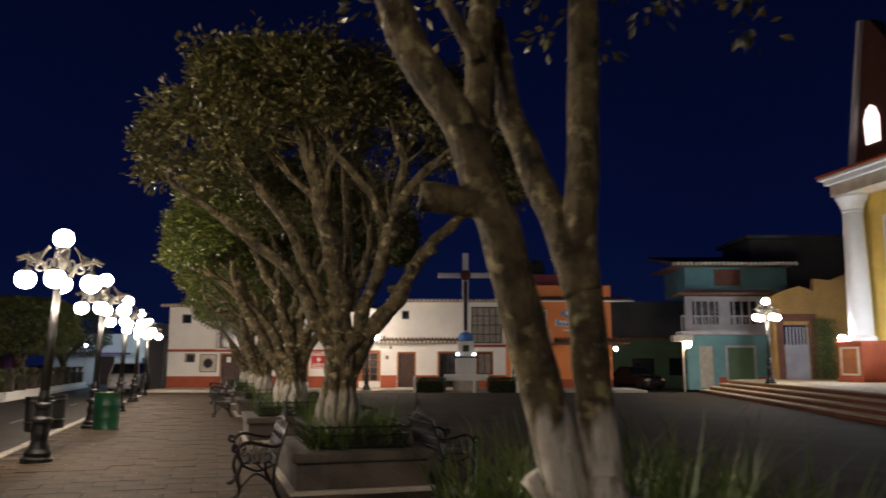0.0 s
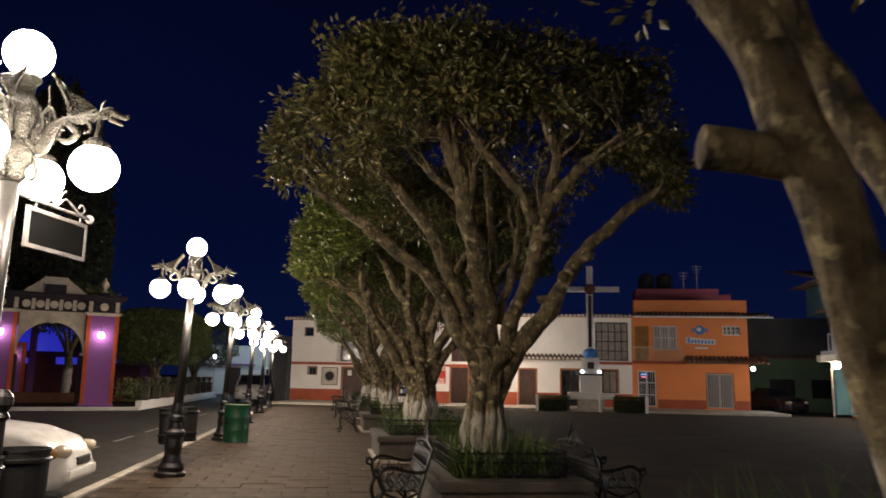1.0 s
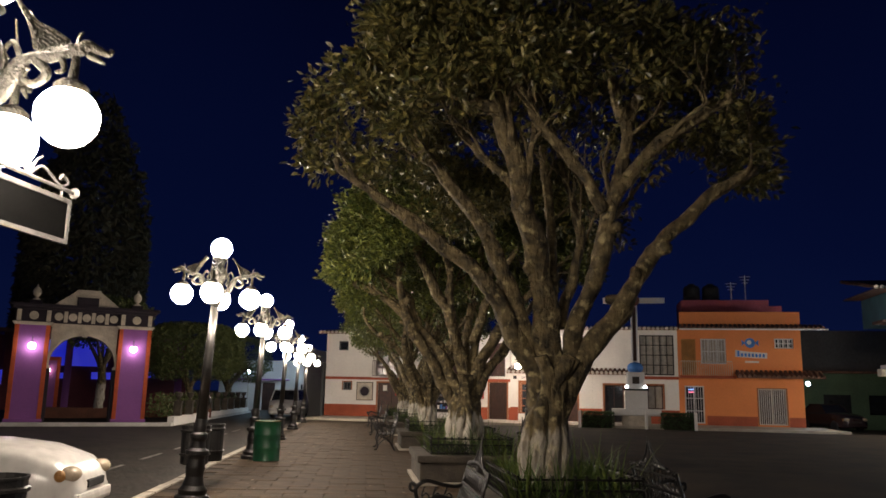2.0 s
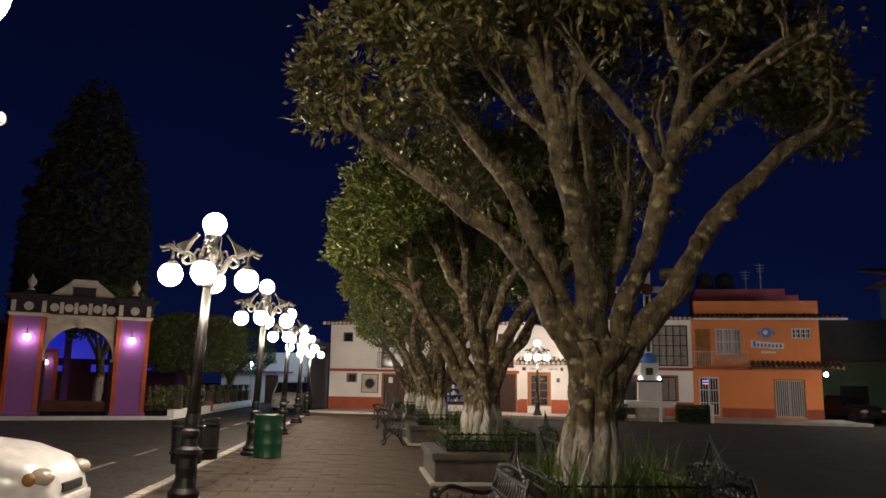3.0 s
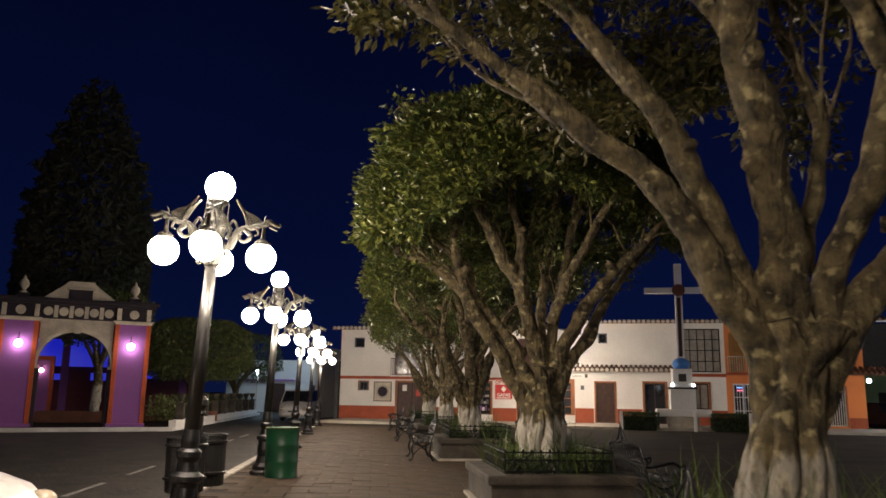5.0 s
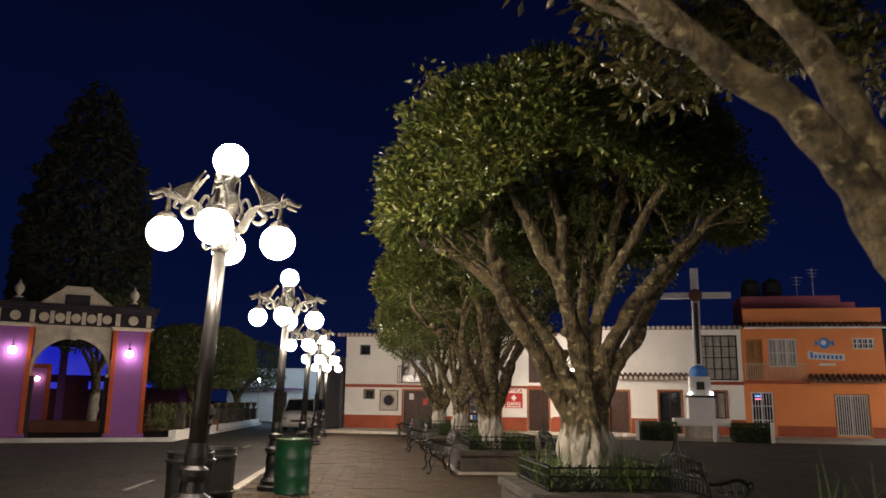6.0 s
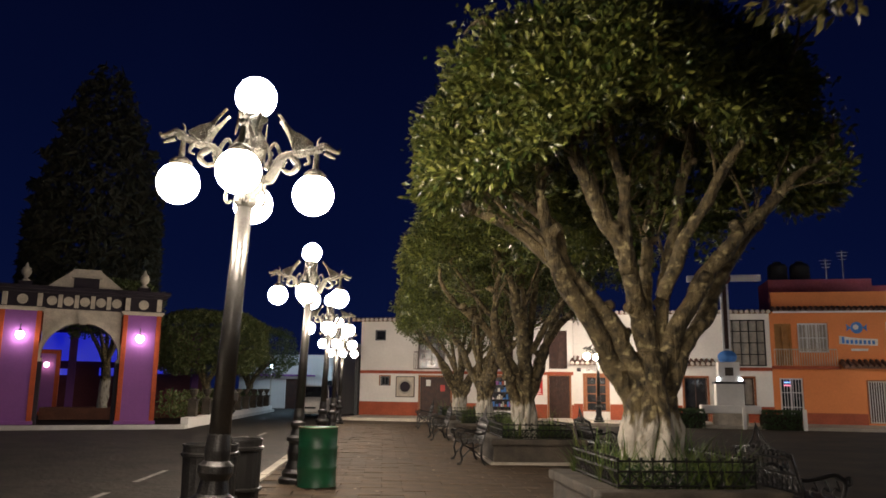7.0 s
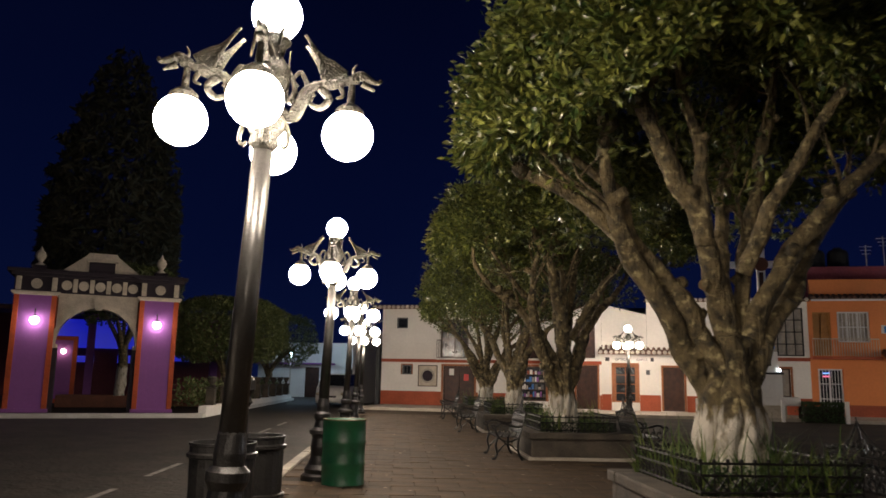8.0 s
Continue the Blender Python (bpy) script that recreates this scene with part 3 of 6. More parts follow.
def turned(limbs, deg, s=1.0):
    m = Matrix.Rotation(radians(deg), 3, "Z")
    return [([tuple(m @ Vector((p[0] * s, p[1] * s, p[2] * s))) for p in pts], r0, r1) for pts, r0, r1 in limbs]
ficus(-5.55, 24.3, turned(LIMBS_B, 35, 0.88), 2.55, 3.85, 5.3, 4200, 0.22, 1.6, M_bark, "rounded clipped ficus tree in a stone planter", 5, rim=0.04, opened=0.3, side=2, inside=0.2)
ficus(-7.5, 31.2, turned(LIMBS_A, 140, 0.85), 2.6, 3.8, 5.1, 1700, 0.22, 1.5, M_bark, "rounded clipped ficus tree in a stone planter", 6, side=1, rim=0.1)
ficus(-9.5, 37.6, turned(LIMBS_B, 200, 0.85), 2.4, 3.7, 4.9, 1300, 0.22, 1.5, M_bark, "rounded clipped ficus tree in a stone planter", 7, side=1, rim=0.1)
ficus(0.67, 3.58, LIMBS_NEAR, 2.5, 4.3, 6.0, 380, 0.155, 0.9, M_bark0, "forked ficus trunk with worn whitewash in a planter", 8, roots=5, side=0, rough=0.3, crown_dx=0.1, sparse=0.45, foliage=M_leafdry)


# ---- stone planters with their beds ----
def planter(x, y, plants, seed, w=1.95, d=2.3, h=0.5, tall=1.25):
    t = thing("stone_planter", "square grey stone planter with a projecting cap", "planter", pose(x, y, 0, 0, 0, 17), "planters of the row")
    i = 0.16
    part("wall", boxes((-w / 2 + 0.05, w / 2 - 0.05, -d / 2 + 0.05, -d / 2 + 0.2, 0.06, h - 0.12), (-w / 2 + 0.05, w / 2 - 0.05, d / 2 - 0.2, d / 2 - 0.05, 0.06, h - 0.12), (-w / 2 + 0.05, -w / 2 + 0.2, -d / 2 + 0.2, d / 2 - 0.2, 0.06, h - 0.12), (w / 2 - 0.2, w / 2 - 0.05, -d / 2 + 0.2, d / 2 - 0.2, 0.06, h - 0.12), bevel=0.012), M_stone, t)
    part("plinth", boxes((-w / 2 - 0.02, w / 2 + 0.02, -d / 2 - 0.02, d / 2 + 0.02, 0, 0.06), bevel=0.01), M_kerb, t, "pale stone foot course")
    for k, r in enumerate([(-w / 2, w / 2, -d / 2, -d / 2 + 0.3), (-w / 2, w / 2, d / 2 - 0.3, d / 2), (-w / 2, -w / 2 + 0.3, -d / 2 + 0.303, d / 2 - 0.303), (w / 2 - 0.3, w / 2, -d / 2 + 0.303, d / 2 - 0.303)]):
        part("cap", boxes((*r, h - 0.12, h), bevel=0.03), M_stone, t)
    part("soil", boxes((-w / 2 + 0.22, w / 2 - 0.22, -d / 2 + 0.22, d / 2 - 0.22, 0.1, h - 0.06)), M_soil, t)
    # low cast-iron railing on the inner edge of the cap
    def rail(p, q):
        bm = bmesh.new()
        p, q = Vector(p), Vector(q)
        L = (q - p).length
        for z in (h + 0.03, h + 0.17, h + 0.27):
            tube(bm, [p + Vector((0, 0, z)), q + Vector((0, 0, z))], 0.012, 0.012, 6, curve=False)
        n = max(4, int(L / 0.11))
        for k in range(n + 1):
            c = p.lerp(q, k / n)
            tube(bm, [c + Vector((0, 0, h - 0.01)), c + Vector((0, 0, h + 0.27))], 0.008, 0.008, 5, curve=False)
            ball(bm, c + Vector((0, 0, h + 0.29)), 0.02, 8, 5)
            if k < n:
                c2 = p.lerp(q, (k + 1) / n)
                tube(bm, [c + Vector((0, 0, h + 0.03)), c2 + Vector((0, 0, h + 0.17))], 0.006, 0.006, 4, curve=False)
                tube(bm, [c2 + Vector((0, 0, h + 0.03)), c + Vector((0, 0, h + 0.17))], 0.006, 0.006, 4, curve=False)
        return bm
    e = 0.26
    a, b = w / 2 - e, d / 2 - e
    for p, q in [((-a, -b, 0), (a, -b, 0)), ((-a, -b, 0), (-a, b, 0)), ((a, -b, 0), (a, b, 0)), ((-a, b, 0), (a, b, 0))]:
        part("railing", rail(p, q), M_iron, t, "low black cast-iron bed railing")
    # bed plants: long blades in tufts, over low dark leaves
    rng = random.Random(seed)
    bed = thing("bed_plants", "long green blades and low dark leaves in the planter bed", "plants", pose(x, y, 0, 0, 0, 17), kind="stuff")
    bm = bmesh.new()
    for k in range(plants):
        cx, cy = rng.uniform(-a, a), rng.uniform(-b, b)
        for j in range(rng.randint(7, 12)):
            an, ln, lean = rng.uniform(0, 6.28), tall * rng.uniform(0.18, 0.42) + (0.3 if rng.random() < 0.12 else 0.0), rng.uniform(0.15, 0.95)
            dx, dy = math.cos(an), math.sin(an)
            sx, sy = -dy * 0.013, dx * 0.013
            prev = None
            for s in (0, 0.4, 0.75, 1.0):
                o = lean * ln * s ** 1.6
                z = h - 0.07 + ln * s * (1 - 0.25 * lean * s)
                wd = (1 - s) * 1.0 + 0.08
                va, vb = bm.verts.new((cx + dx * o + sx * wd, cy + dy * o + sy * wd, z)), bm.verts.new((cx + dx * o - sx * wd, cy + dy * o - sy * wd, z))
                if prev:
                    bm.faces.new((prev[0], prev[1], vb, va))
                prev = (va, vb)
    part("blades", bm, M_blade, bed)
    nr = np.random.default_rng(seed)
    n = 1500
    c = np.stack([nr.uniform(-a, a, n), nr.uniform(-b, b, n), h - 0.05 + 0.26 * nr.random(n) ** 1.3], 1)
    leaves("low_leaves", c, np.tile([0.0, 0.0, 1.0], (n, 1)), 0.075, 0.04, M_hedge, bed, seed=seed)
    return t


planter(0.85, 4.35, 130, 11, tall=1.9)
planter(-1.33, 11.0, 150, 12, w=1.75, tall=1.35)
planter(-3.3, 17.05, 110, 13)
planter(-5.5, 24.7, 60, 14)
planter(-7.6, 31.5, 45, 15)
planter(-9.6, 38.0, 40, 16)


# ---- cast-iron benches ----
def bench(m, label):
    """A garden bench along y that faces -x; the back stands at x = 0."""
    t = thing("iron_bench", label, "bench", m, "iron benches by the planters")
    L = 1.25
    def end(y):
        bm = bmesh.new()
        tube(bm, [(-0.50, y, 0.0), (-0.44, y, 0.12), (-0.47, y, 0.27), (-0.43, y, 0.42)], 0.022, 0.026, 7)
        tube(bm, [(-0.54, y, 0.02), (-0.50, y, 0.035), (-0.46, y, 0.06)], 0.026, 0.018, 7)
        tube(bm, [(0.02, y, 0.0), (-0.05, y, 0.14), (-0.06, y, 0.28), (-0.04, y, 0.42), (0.02, y, 0.62), (0.09, y, 0.86)], 0.026, 0.016, 7)
        tube(bm, [(-0.43, y, 0.42), (-0.47, y, 0.52), (-0.46, y, 0.60), (-0.36, y, 0.655), (-0.2, y, 0.62), (-0.06, y, 0.60), (0.02, y, 0.62)], 0.024, 0.02, 7)
        tube(bm, [(-0.46, y, 0.60), (-0.52, y, 0.63), (-0.53, y, 0.57), (-0.48, y, 0.55)], 0.022, 0.016, 7)
        for k in range(3):
            x = -0.38 + 0.12 * k
            tube(bm, [(x, y, 0.42), (x + 0.05, y, 0.47), (x + 0.02, y, 0.53), (x - 0.03, y, 0.50), (x, y, 0.60)], 0.010, 0.010, 5)
        tube(bm, [(-0.43, y, 0.40), (-0.24, y, 0.33), (-0.05, y, 0.40)], 0.016, 0.016, 6)
        tube(bm, [(-0.44, y, 0.14), (-0.26, y, 0.30), (-0.06, y, 0.16)], 0.014, 0.014, 6)
        return bm
    for y in (0.0, L):
        part("end_frame", end(y), M_iron, t, "scrolled black cast-iron bench end")
    for k in range(7):
        x = -0.43 + 0.062 * k
        part("seat_slat", boxes((x, x + 0.04, 0.0, L, 0.41, 0.43), bevel=0.006), M_iron, t)
    bm = bmesh.new()
    for f in (0.0, 0.55, 1.0):
        x, z = -0.03 + 0.10 * f, 0.46 + 0.34 * f
        tube(bm, [(x, 0, z), (x, L, z)], 0.013, 0.013, 6, curve=False)
    for k in range(13):
        y = L * k / 12
        tube(bm, [(-0.03, y, 0.46), (0.01, y + 0.03, 0.6), (0.04, y - 0.03, 0.7), (0.07, y, 0.8)], 0.009, 0.009, 5, 3)
        if k < 12:
            ball(bm, (0.085, y + L / 24, 0.83 + 0.06 * math.sin(math.pi * (k + 0.5) / 12)), 0.028, 8, 6)
            tube(bm, [(-0.03, y, 0.47), (0.02, y + L / 12, 0.63)], 0.007, 0.007, 5, curve=False)
            tube(bm, [(-0.03, y + L / 12, 0.47), (0.02, y, 0.63)], 0.007, 0.007, 5, curve=False)
    part("backrest", bm, M_iron, t, "pierced black cast-iron backrest")
    # pointed crest over the backrest, with leafy scrolls in it
    bm = bmesh.new()
    for s in (-1, 1):
        tube(bm, [(0.075, L / 2 + s * L * 0.47, 0.82), (0.085, L / 2 + s * L * 0.30, 0.86), (0.10, L / 2 + s * L * 0.13, 0.95), (0.125, L / 2, 1.12)], 0.014, 0.010, 6)
        for k in range(4):
            y, z = L / 2 + s * (0.05 + 0.10 * k), 0.98 - 0.035 * k
            tube(bm, [(0.08, y, 0.82), (0.09, y + s * 0.035, 0.87), (0.095, y - s * 0.01, z - 0.02), (0.10, y - s * 0.035, z - 0.05)], 0.012, 0.007, 5, 3)
    tube(bm, [(0.075, L / 2, 0.80), (0.10, L / 2, 0.95), (0.13, L / 2, 1.16)], 0.026, 0.006, 6, 3)
    part("crest", bm, M_iron, t, "pointed cast-iron crest worn bright")
    return t


def bench_at(px, py, along, side=-1, label="black cast-iron garden bench beside a planter"):
    """A bench on the long side of the planter at (px, py)."""
    m = pose(px, py, 0, 0, 0, 17) @ (pose(-1.13, along, 0) if side < 0 else pose(1.13, along + 1.25, 0, 0, 0, 180))
    return bench(m, label)


bench_at(-1.23, 11.0, -1.2)
bench_at(-1.5, 11.0, -1.1, 1)
bench_at(-5.5, 24.7, -1.2)
bench_at(-5.5, 24.7, -1.0, 1)
bench_at(-7.6, 31.5, -1.1)
bench_at(-9.6, 38.0, -1.1)
bench_at(-3.3, 17.05, -1.0, 1)


# ---- street lamps ----
def street_lamp(m, label, h=3.62):
    t = thing("street_lamp", label, "lamp", m, "five-globe street lamps")
    part("base", lathe(bmesh.new(), [(0.24, 0.0), (0.24, 0.07), (0.19, 0.10), (0.20, 0.16), (0.15, 0.22), (0.12, 0.34), (0.135, 0.46), (0.12, 0.58), (0.13, 0.62), (0.165, 0.64), (0.165, 0.69), (0.11, 0.73), (0.095, 0.82), (0.12, 0.87), (0.12, 0.92), (0.085, 0.95), (0.09, 1.02), (0.078, 1.12), (0.07, 1.14)], 28), M_iron, t, "moulded black cast-iron lamp base", smooth=False)
    bm = bmesh.new()
    lathe(bm, [(0.075, 1.12), (0.058, 2.80)], 12)
    part("pole", bm, M_pole, t, "worn black metal pole", smooth=True)
    part("collar", lathe(bmesh.new(), [(0.06, 2.76), (0.09, 2.80), (0.08, 2.85), (0.12, 2.90), (0.115, 2.96), (0.075, 3.02), (0.085, 3.10), (0.115, 3.17), (0.125, 3.24), (0.10, 3.30), (0.065, 3.35), (0.075, 3.42), (0.105, 3.45), (0.09, 3.48)], 16), M_bronze, t, "pale bronze collar", smooth=True)
    bm = bmesh.new()
    ball(bm, (0, 0, h), 0.153, 24, 14)
    part("globe", bm, M_globe, t, "lit white opal globe", smooth=True)
    for k in range(4):
        rot = Matrix.Rotation(math.pi / 2 * k, 4, "Z")
        # dragon-shaped arm: body, neck, head, curled foot
        bm = bmesh.new()
        tube(bm, [(0.05, 0, 3.04), (0.14, 0, 2.98), (0.20, 0, 3.08), (0.26, 0, 3.19), (0.36, 0, 3.21), (0.44, 0, 3.235), (0.53, 0, 3.26)], 0.036, 0.028, 10, wobble=0.6)
        for q in range(5):
            a = Vector((0.17 + 0.05 * q, 0, 3.05 + 0.040 * q))
            tube(bm, [a, a + Vector((-0.03, 0.0, 0.045)), a + Vector((-0.065, 0, 0.05))], 0.014, 0.004, 5, 3)
        for q in (0.12, 0.2):
            tube(bm, [(q, 0, 3.02 + q * 0.4), (q + 0.03, 0, 3.16), (q - 0.02, 0, 3.27), (q - 0.06, 0, 3.22), (q - 0.03, 0, 3.18)], 0.022, 0.008, 6)
        tube(bm, [(0.47, 0, 3.25), (0.54, 0, 3.28), (0.60, 0, 3.262), (0.645, 0, 3.25), (0.665, 0, 3.275)], 0.036, 0.009, 8, wobble=0.5)
        tube(bm, [(0.55, 0, 3.24), (0.60, 0, 3.215), (0.63, 0, 3.20)], 0.022, 0.008, 6)
        tube(bm, [(0.50, 0, 3.27), (0.49, 0, 3.32), (0.51, 0, 3.36)], 0.016, 0.004, 6)
        tube(bm, [(0.30, 0, 3.19), (0.36, 0, 3.12), (0.31, 0, 3.06), (0.25, 0, 3.08), (0.26, 0, 3.12)], 0.030, 0.010, 7)
        tube(bm, [(0.42, 0, 3.21), (0.44, 0, 3.15), (0.40, 0, 3.13)], 0.020, 0.008, 6)
        tube(bm, [(0.08, 0, 3.0), (0.13, 0, 2.9), (0.145, 0, 2.82), (0.12, 0, 2.785), (0.10, 0, 2.81)], 0.018, 0.009, 7)
        arm = part("arm", bm, M_bronze, t, "dragon-shaped pale bronze arm", smooth=True)
        arm.matrix_basis = rot
        # pair of feathered wings
        for s in (-1, 1):
            bm = bmesh.new()
            # overlapping feathers that sweep back and turn up at the tip
            for k in range(7):
                a, b = Vector((0.455 - 0.018 * k, 0, 3.285 - 0.012 * k)), Vector((0.19 + 0.024 * k, 0, 3.478 - 0.034 * k))
                mid = a.lerp(b, 0.55) + Vector((-0.022, 0, -0.022))
                f = bmesh.new()
                tube(f, [a, a.lerp(mid, 0.5) + Vector((0, 0, 0.006)), mid, b], 0.017, 0.011, 8, 4)
                for v in f.verts:
                    reach = (0.455 - v.co.x) / 0.28
                    v.co.y = s * (0.030 + 0.055 * reach + 0.003 * k) + 0.40 * v.co.y
                tmp = bpy.data.meshes.new("feather")
                f.to_mesh(tmp)
                f.free()
                bm.from_mesh(tmp)
                bpy.data.meshes.remove(tmp)
            wing = part("wing", bm, M_bronze, arm, "feathered bronze wing", smooth=True)
        part("shade_cap", lathe(bmesh.new(), [(0.02, 3.22), (0.025, 3.10), (0.05, 3.09), (0.085, 3.06), (0.09, 3.01)], 14, (0.49, 0, 0)), M_bronze, arm)
        bm = bmesh.new()
        ball(bm, (0.49, 0, 2.90), 0.153, 24, 14)
        g = part("globe", bm, M_globe, t, smooth=True)
        g.matrix_basis = rot
    return t


LEAN = 2.6
lamp = street_lamp(pose(-6.51, 12.85, 0, 0, LEAN, 20), "black iron street lamp with five lit white globes")
for x, y in [(-8.6, 19.4), (-10.7, 26.0), (-12.8, 32.5), (-14.9, 39.0), (-4.07, 5.47), (-2.2, -4.4)]:
    copy_thing(lamp, pose(x, y, 0, 0, 2.0, 17))
copy_thing(lamp, pose(-4.3, 43.6, 0.12, 0, 0, 8))
copy_thing(lamp, pose(14.4, 34.8, 0.688, 0, 0, 8))


# ---- bins ----
def drum(m, mat, label, h=0.87, r=0.29, dent=0.0, group=""):
    t = thing("drum_bin", label, "bin", m, group)
    p = [(r, 0.0), (r + 0.006, 0.015), (r, 0.03), (r, h * 0.33 - 0.03), (r + 0.012, h * 0.33), (r, h * 0.33 + 0.03), (r, h * 0.66 - 0.03), (r + 0.012, h * 0.66), (r, h * 0.66 + 0.03), (r, h - 0.02), (r + 0.008, h - 0.008), (r, h), (r - 0.02, h), (r - 0.02, 0.06), (0.02, 0.05)]
    bm = lathe(bmesh.new(), p, 28)
    for v in bm.verts:
        k = 1 + dent * noise.noise(v.co * 3.0)
        v.co.x *= k
        v.co.y *= k
    part("body", bm, mat, t, smooth=True)
    bm = bmesh.new()
    lathe(bm, [(r + 0.010, h - 0.012), (r + 0.012, h + 0.004), (r - 0.004, h + 0.004), (r - 0.004, h - 0.012)], 28, caps=False)
    part("rim", bm, M_rust, t, "worn bare-metal rim")
    return t


drum(pose(-8.12, 19.12, 0), M_green, "green-painted steel drum used as a litter bin", dent=0.03)


def hung_bins(m, label):
    t = thing("litter_bin_stand", label, "bin", m, "litter bin stands")
    part("post", lathe(bmesh.new(), [(0.07, 0), (0.07, 0.05), (0.045, 0.08), (0.045, 1.22), (0.07, 1.25), (0.05, 1.29), (0.085, 1.34), (0.085, 1.40), (0.04, 1.45)], 14), M_iron, t, "black post with a round head")
    for s in (-1, 1):
        b = part("bin", lathe(bmesh.new(), [(0.19, 0.42), (0.205, 0.44), (0.215, 0.98), (0.222, 0.985), (0.222, 1.0), (0.205, 1.0), (0.185, 0.5), (0.02, 0.49)], 22, (0.0, s * 0.33, 0)), M_blackbin, t, "black metal bin")
        for z in (0.55, 0.9):
            part("hoop", lathe(bmesh.new(), [(0.215, z), (0.232, z + 0.01), (0.232, z + 0.03), (0.215, z + 0.04)], 22, (0.0, s * 0.33, 0), caps=False), M_iron, b)
        part("bracket", boxes((-0.02, 0.02, min(0.03 * s, s * 0.12), max(0.03 * s, s * 0.12), 0.92, 0.97), bevel=0.004), M_iron, t)
    return t


hung_bins(pose(-7.0, 14.0, 0, 0, 0, 8), "pair of black litter bins hung on a short black post")
hung_bins(pose(-4.6, 6.45, 0, 0, 0, 8), "pair of black litter bins hung on a short black post")


# ---- the hanging sign on the nearest lamp ----
M_signpaint = material("dulled_white_iron", (0.20, 0.19, 0.18), 0.55, scale=8, fine=40, bump=0.2)
sign = thing("hanging_sign", "blank dark board in a white frame under a scrolled bracket", "sign", pose(-4.04, 5.49, 0.03, 0, 0, 92))
part("bracket", tube(bmesh.new(), [(0.04, 0, 2.70), (1.02, 0, 2.70)], 0.012, 0.012, 8, curve=False), M_signpaint, sign)
bm = bmesh.new()
lathe(bm, [(0.004, 1.0), (0.035, 1.02), (0.008, 1.06)], 10, (0, 0, 2.70), "X")
for s in (-1, 1):
    c = 0.60
    tube(bm, [(c, 0, 2.705), (c + s * 0.10, 0, 2.78), (c + s * 0.20, 0, 2.75), (c + s * 0.28, 0, 2.715), (c + s * 0.35, 0, 2.745), (c + s * 0.30, 0, 2.785), (c + s * 0.27, 0, 2.75)], 0.009, 0.008, 6)
    tube(bm, [(c, 0, 2.705), (c + s * 0.05, 0, 2.80), (c + s * 0.10, 0, 2.84)], 0.008, 0.005, 6)
tube(bm, [(0.60, 0, 2.705), (0.60, 0, 2.88)], 0.009, 0.004, 6, curve=False)
part("scrollwork", bm, M_signpaint, sign, "white wrought scrollwork")
part("board", boxes((0.32, 0.96, -0.006, 0.006, 2.40, 2.62)), material("matt_black_board", (0.006, 0.006, 0.006), 0.95, spec=0.05, bump=0.0), sign)
part("frame", boxes((0.29, 0.99, -0.012, 0.012, 2.62, 2.65), (0.29, 0.99, -0.012, 0.012, 2.37, 2.40), (0.29, 0.32, -0.012, 0.012, 2.40, 2.62), (0.96, 0.99, -0.012, 0.012, 2.40, 2.62), bevel=0.003), M_signpaint, sign)
for x in (0.38, 0.9):
    part("hook", tube(bmesh.new(), [(x, 0, 2.645), (x, 0, 2.70)], 0.007, 0.007, 5, curve=False), M_signpaint, sign)


# ---- houses at the end of the square ----
YF = 47.0
def opening(h, kind, x0, x1, z0, z1, frame_mat, fill_mat, name=None, bars=0, cross=(0, 0), trim=0.09, label="", bar_mat=None):
    """A window or door set into a facade."""
    w = part(name or kind, boxes((x0, x1, YF + 0.16, YF + 0.19, z0, z1)), fill_mat, h, label)
    f = 0.06
    part("frame", boxes((x0, x1, YF + 0.08, YF + 0.16, z1 - f, z1), (x0, x0 + f, YF + 0.08, YF + 0.16, z0, z1 - f), (x1 - f, x1, YF + 0.08, YF + 0.16, z0, z1 - f), (x0 + f, x1 - f, YF + 0.08, YF + 0.16, z0, z0 + f)), frame_mat, w)
    if trim:
        part("surround", boxes((x0 - trim, x1 + trim, YF - 0.03, YF + 0.03, z1, z1 + trim), (x0 - trim, x0, YF - 0.03, YF + 0.03, z0, z1), (x1, x1 + trim, YF - 0.03, YF + 0.03, z0, z1)), frame_mat if trim > 0.1 else M_trim, w)
    nx, nz = cross
    for k in range(1, nx):
        x = x0 + (x1 - x0) * k / nx
        part("bar", boxes((x - 0.02, x + 0.02, YF + 0.10, YF + 0.155, z0 + f, z1 - f)), frame_mat, w)
    for k in range(1, nz):
        z = z0 + (z1 - z0) * k / nz
        part("bar", boxes((x0 + f, x1 - f, YF + 0.105, YF + 0.15, z - 0.02, z + 0.02)), frame_mat, w)
    for k in range(bars):
        x = x0 + (x1 - x0) * (k + 0.5) / bars
        part("grille_bar", boxes((x - 0.012, x + 0.012, YF + 0.02, YF + 0.045, z0 + 0.03, z1 - 0.03)), bar_mat or M_churchwhite, w)
    return w


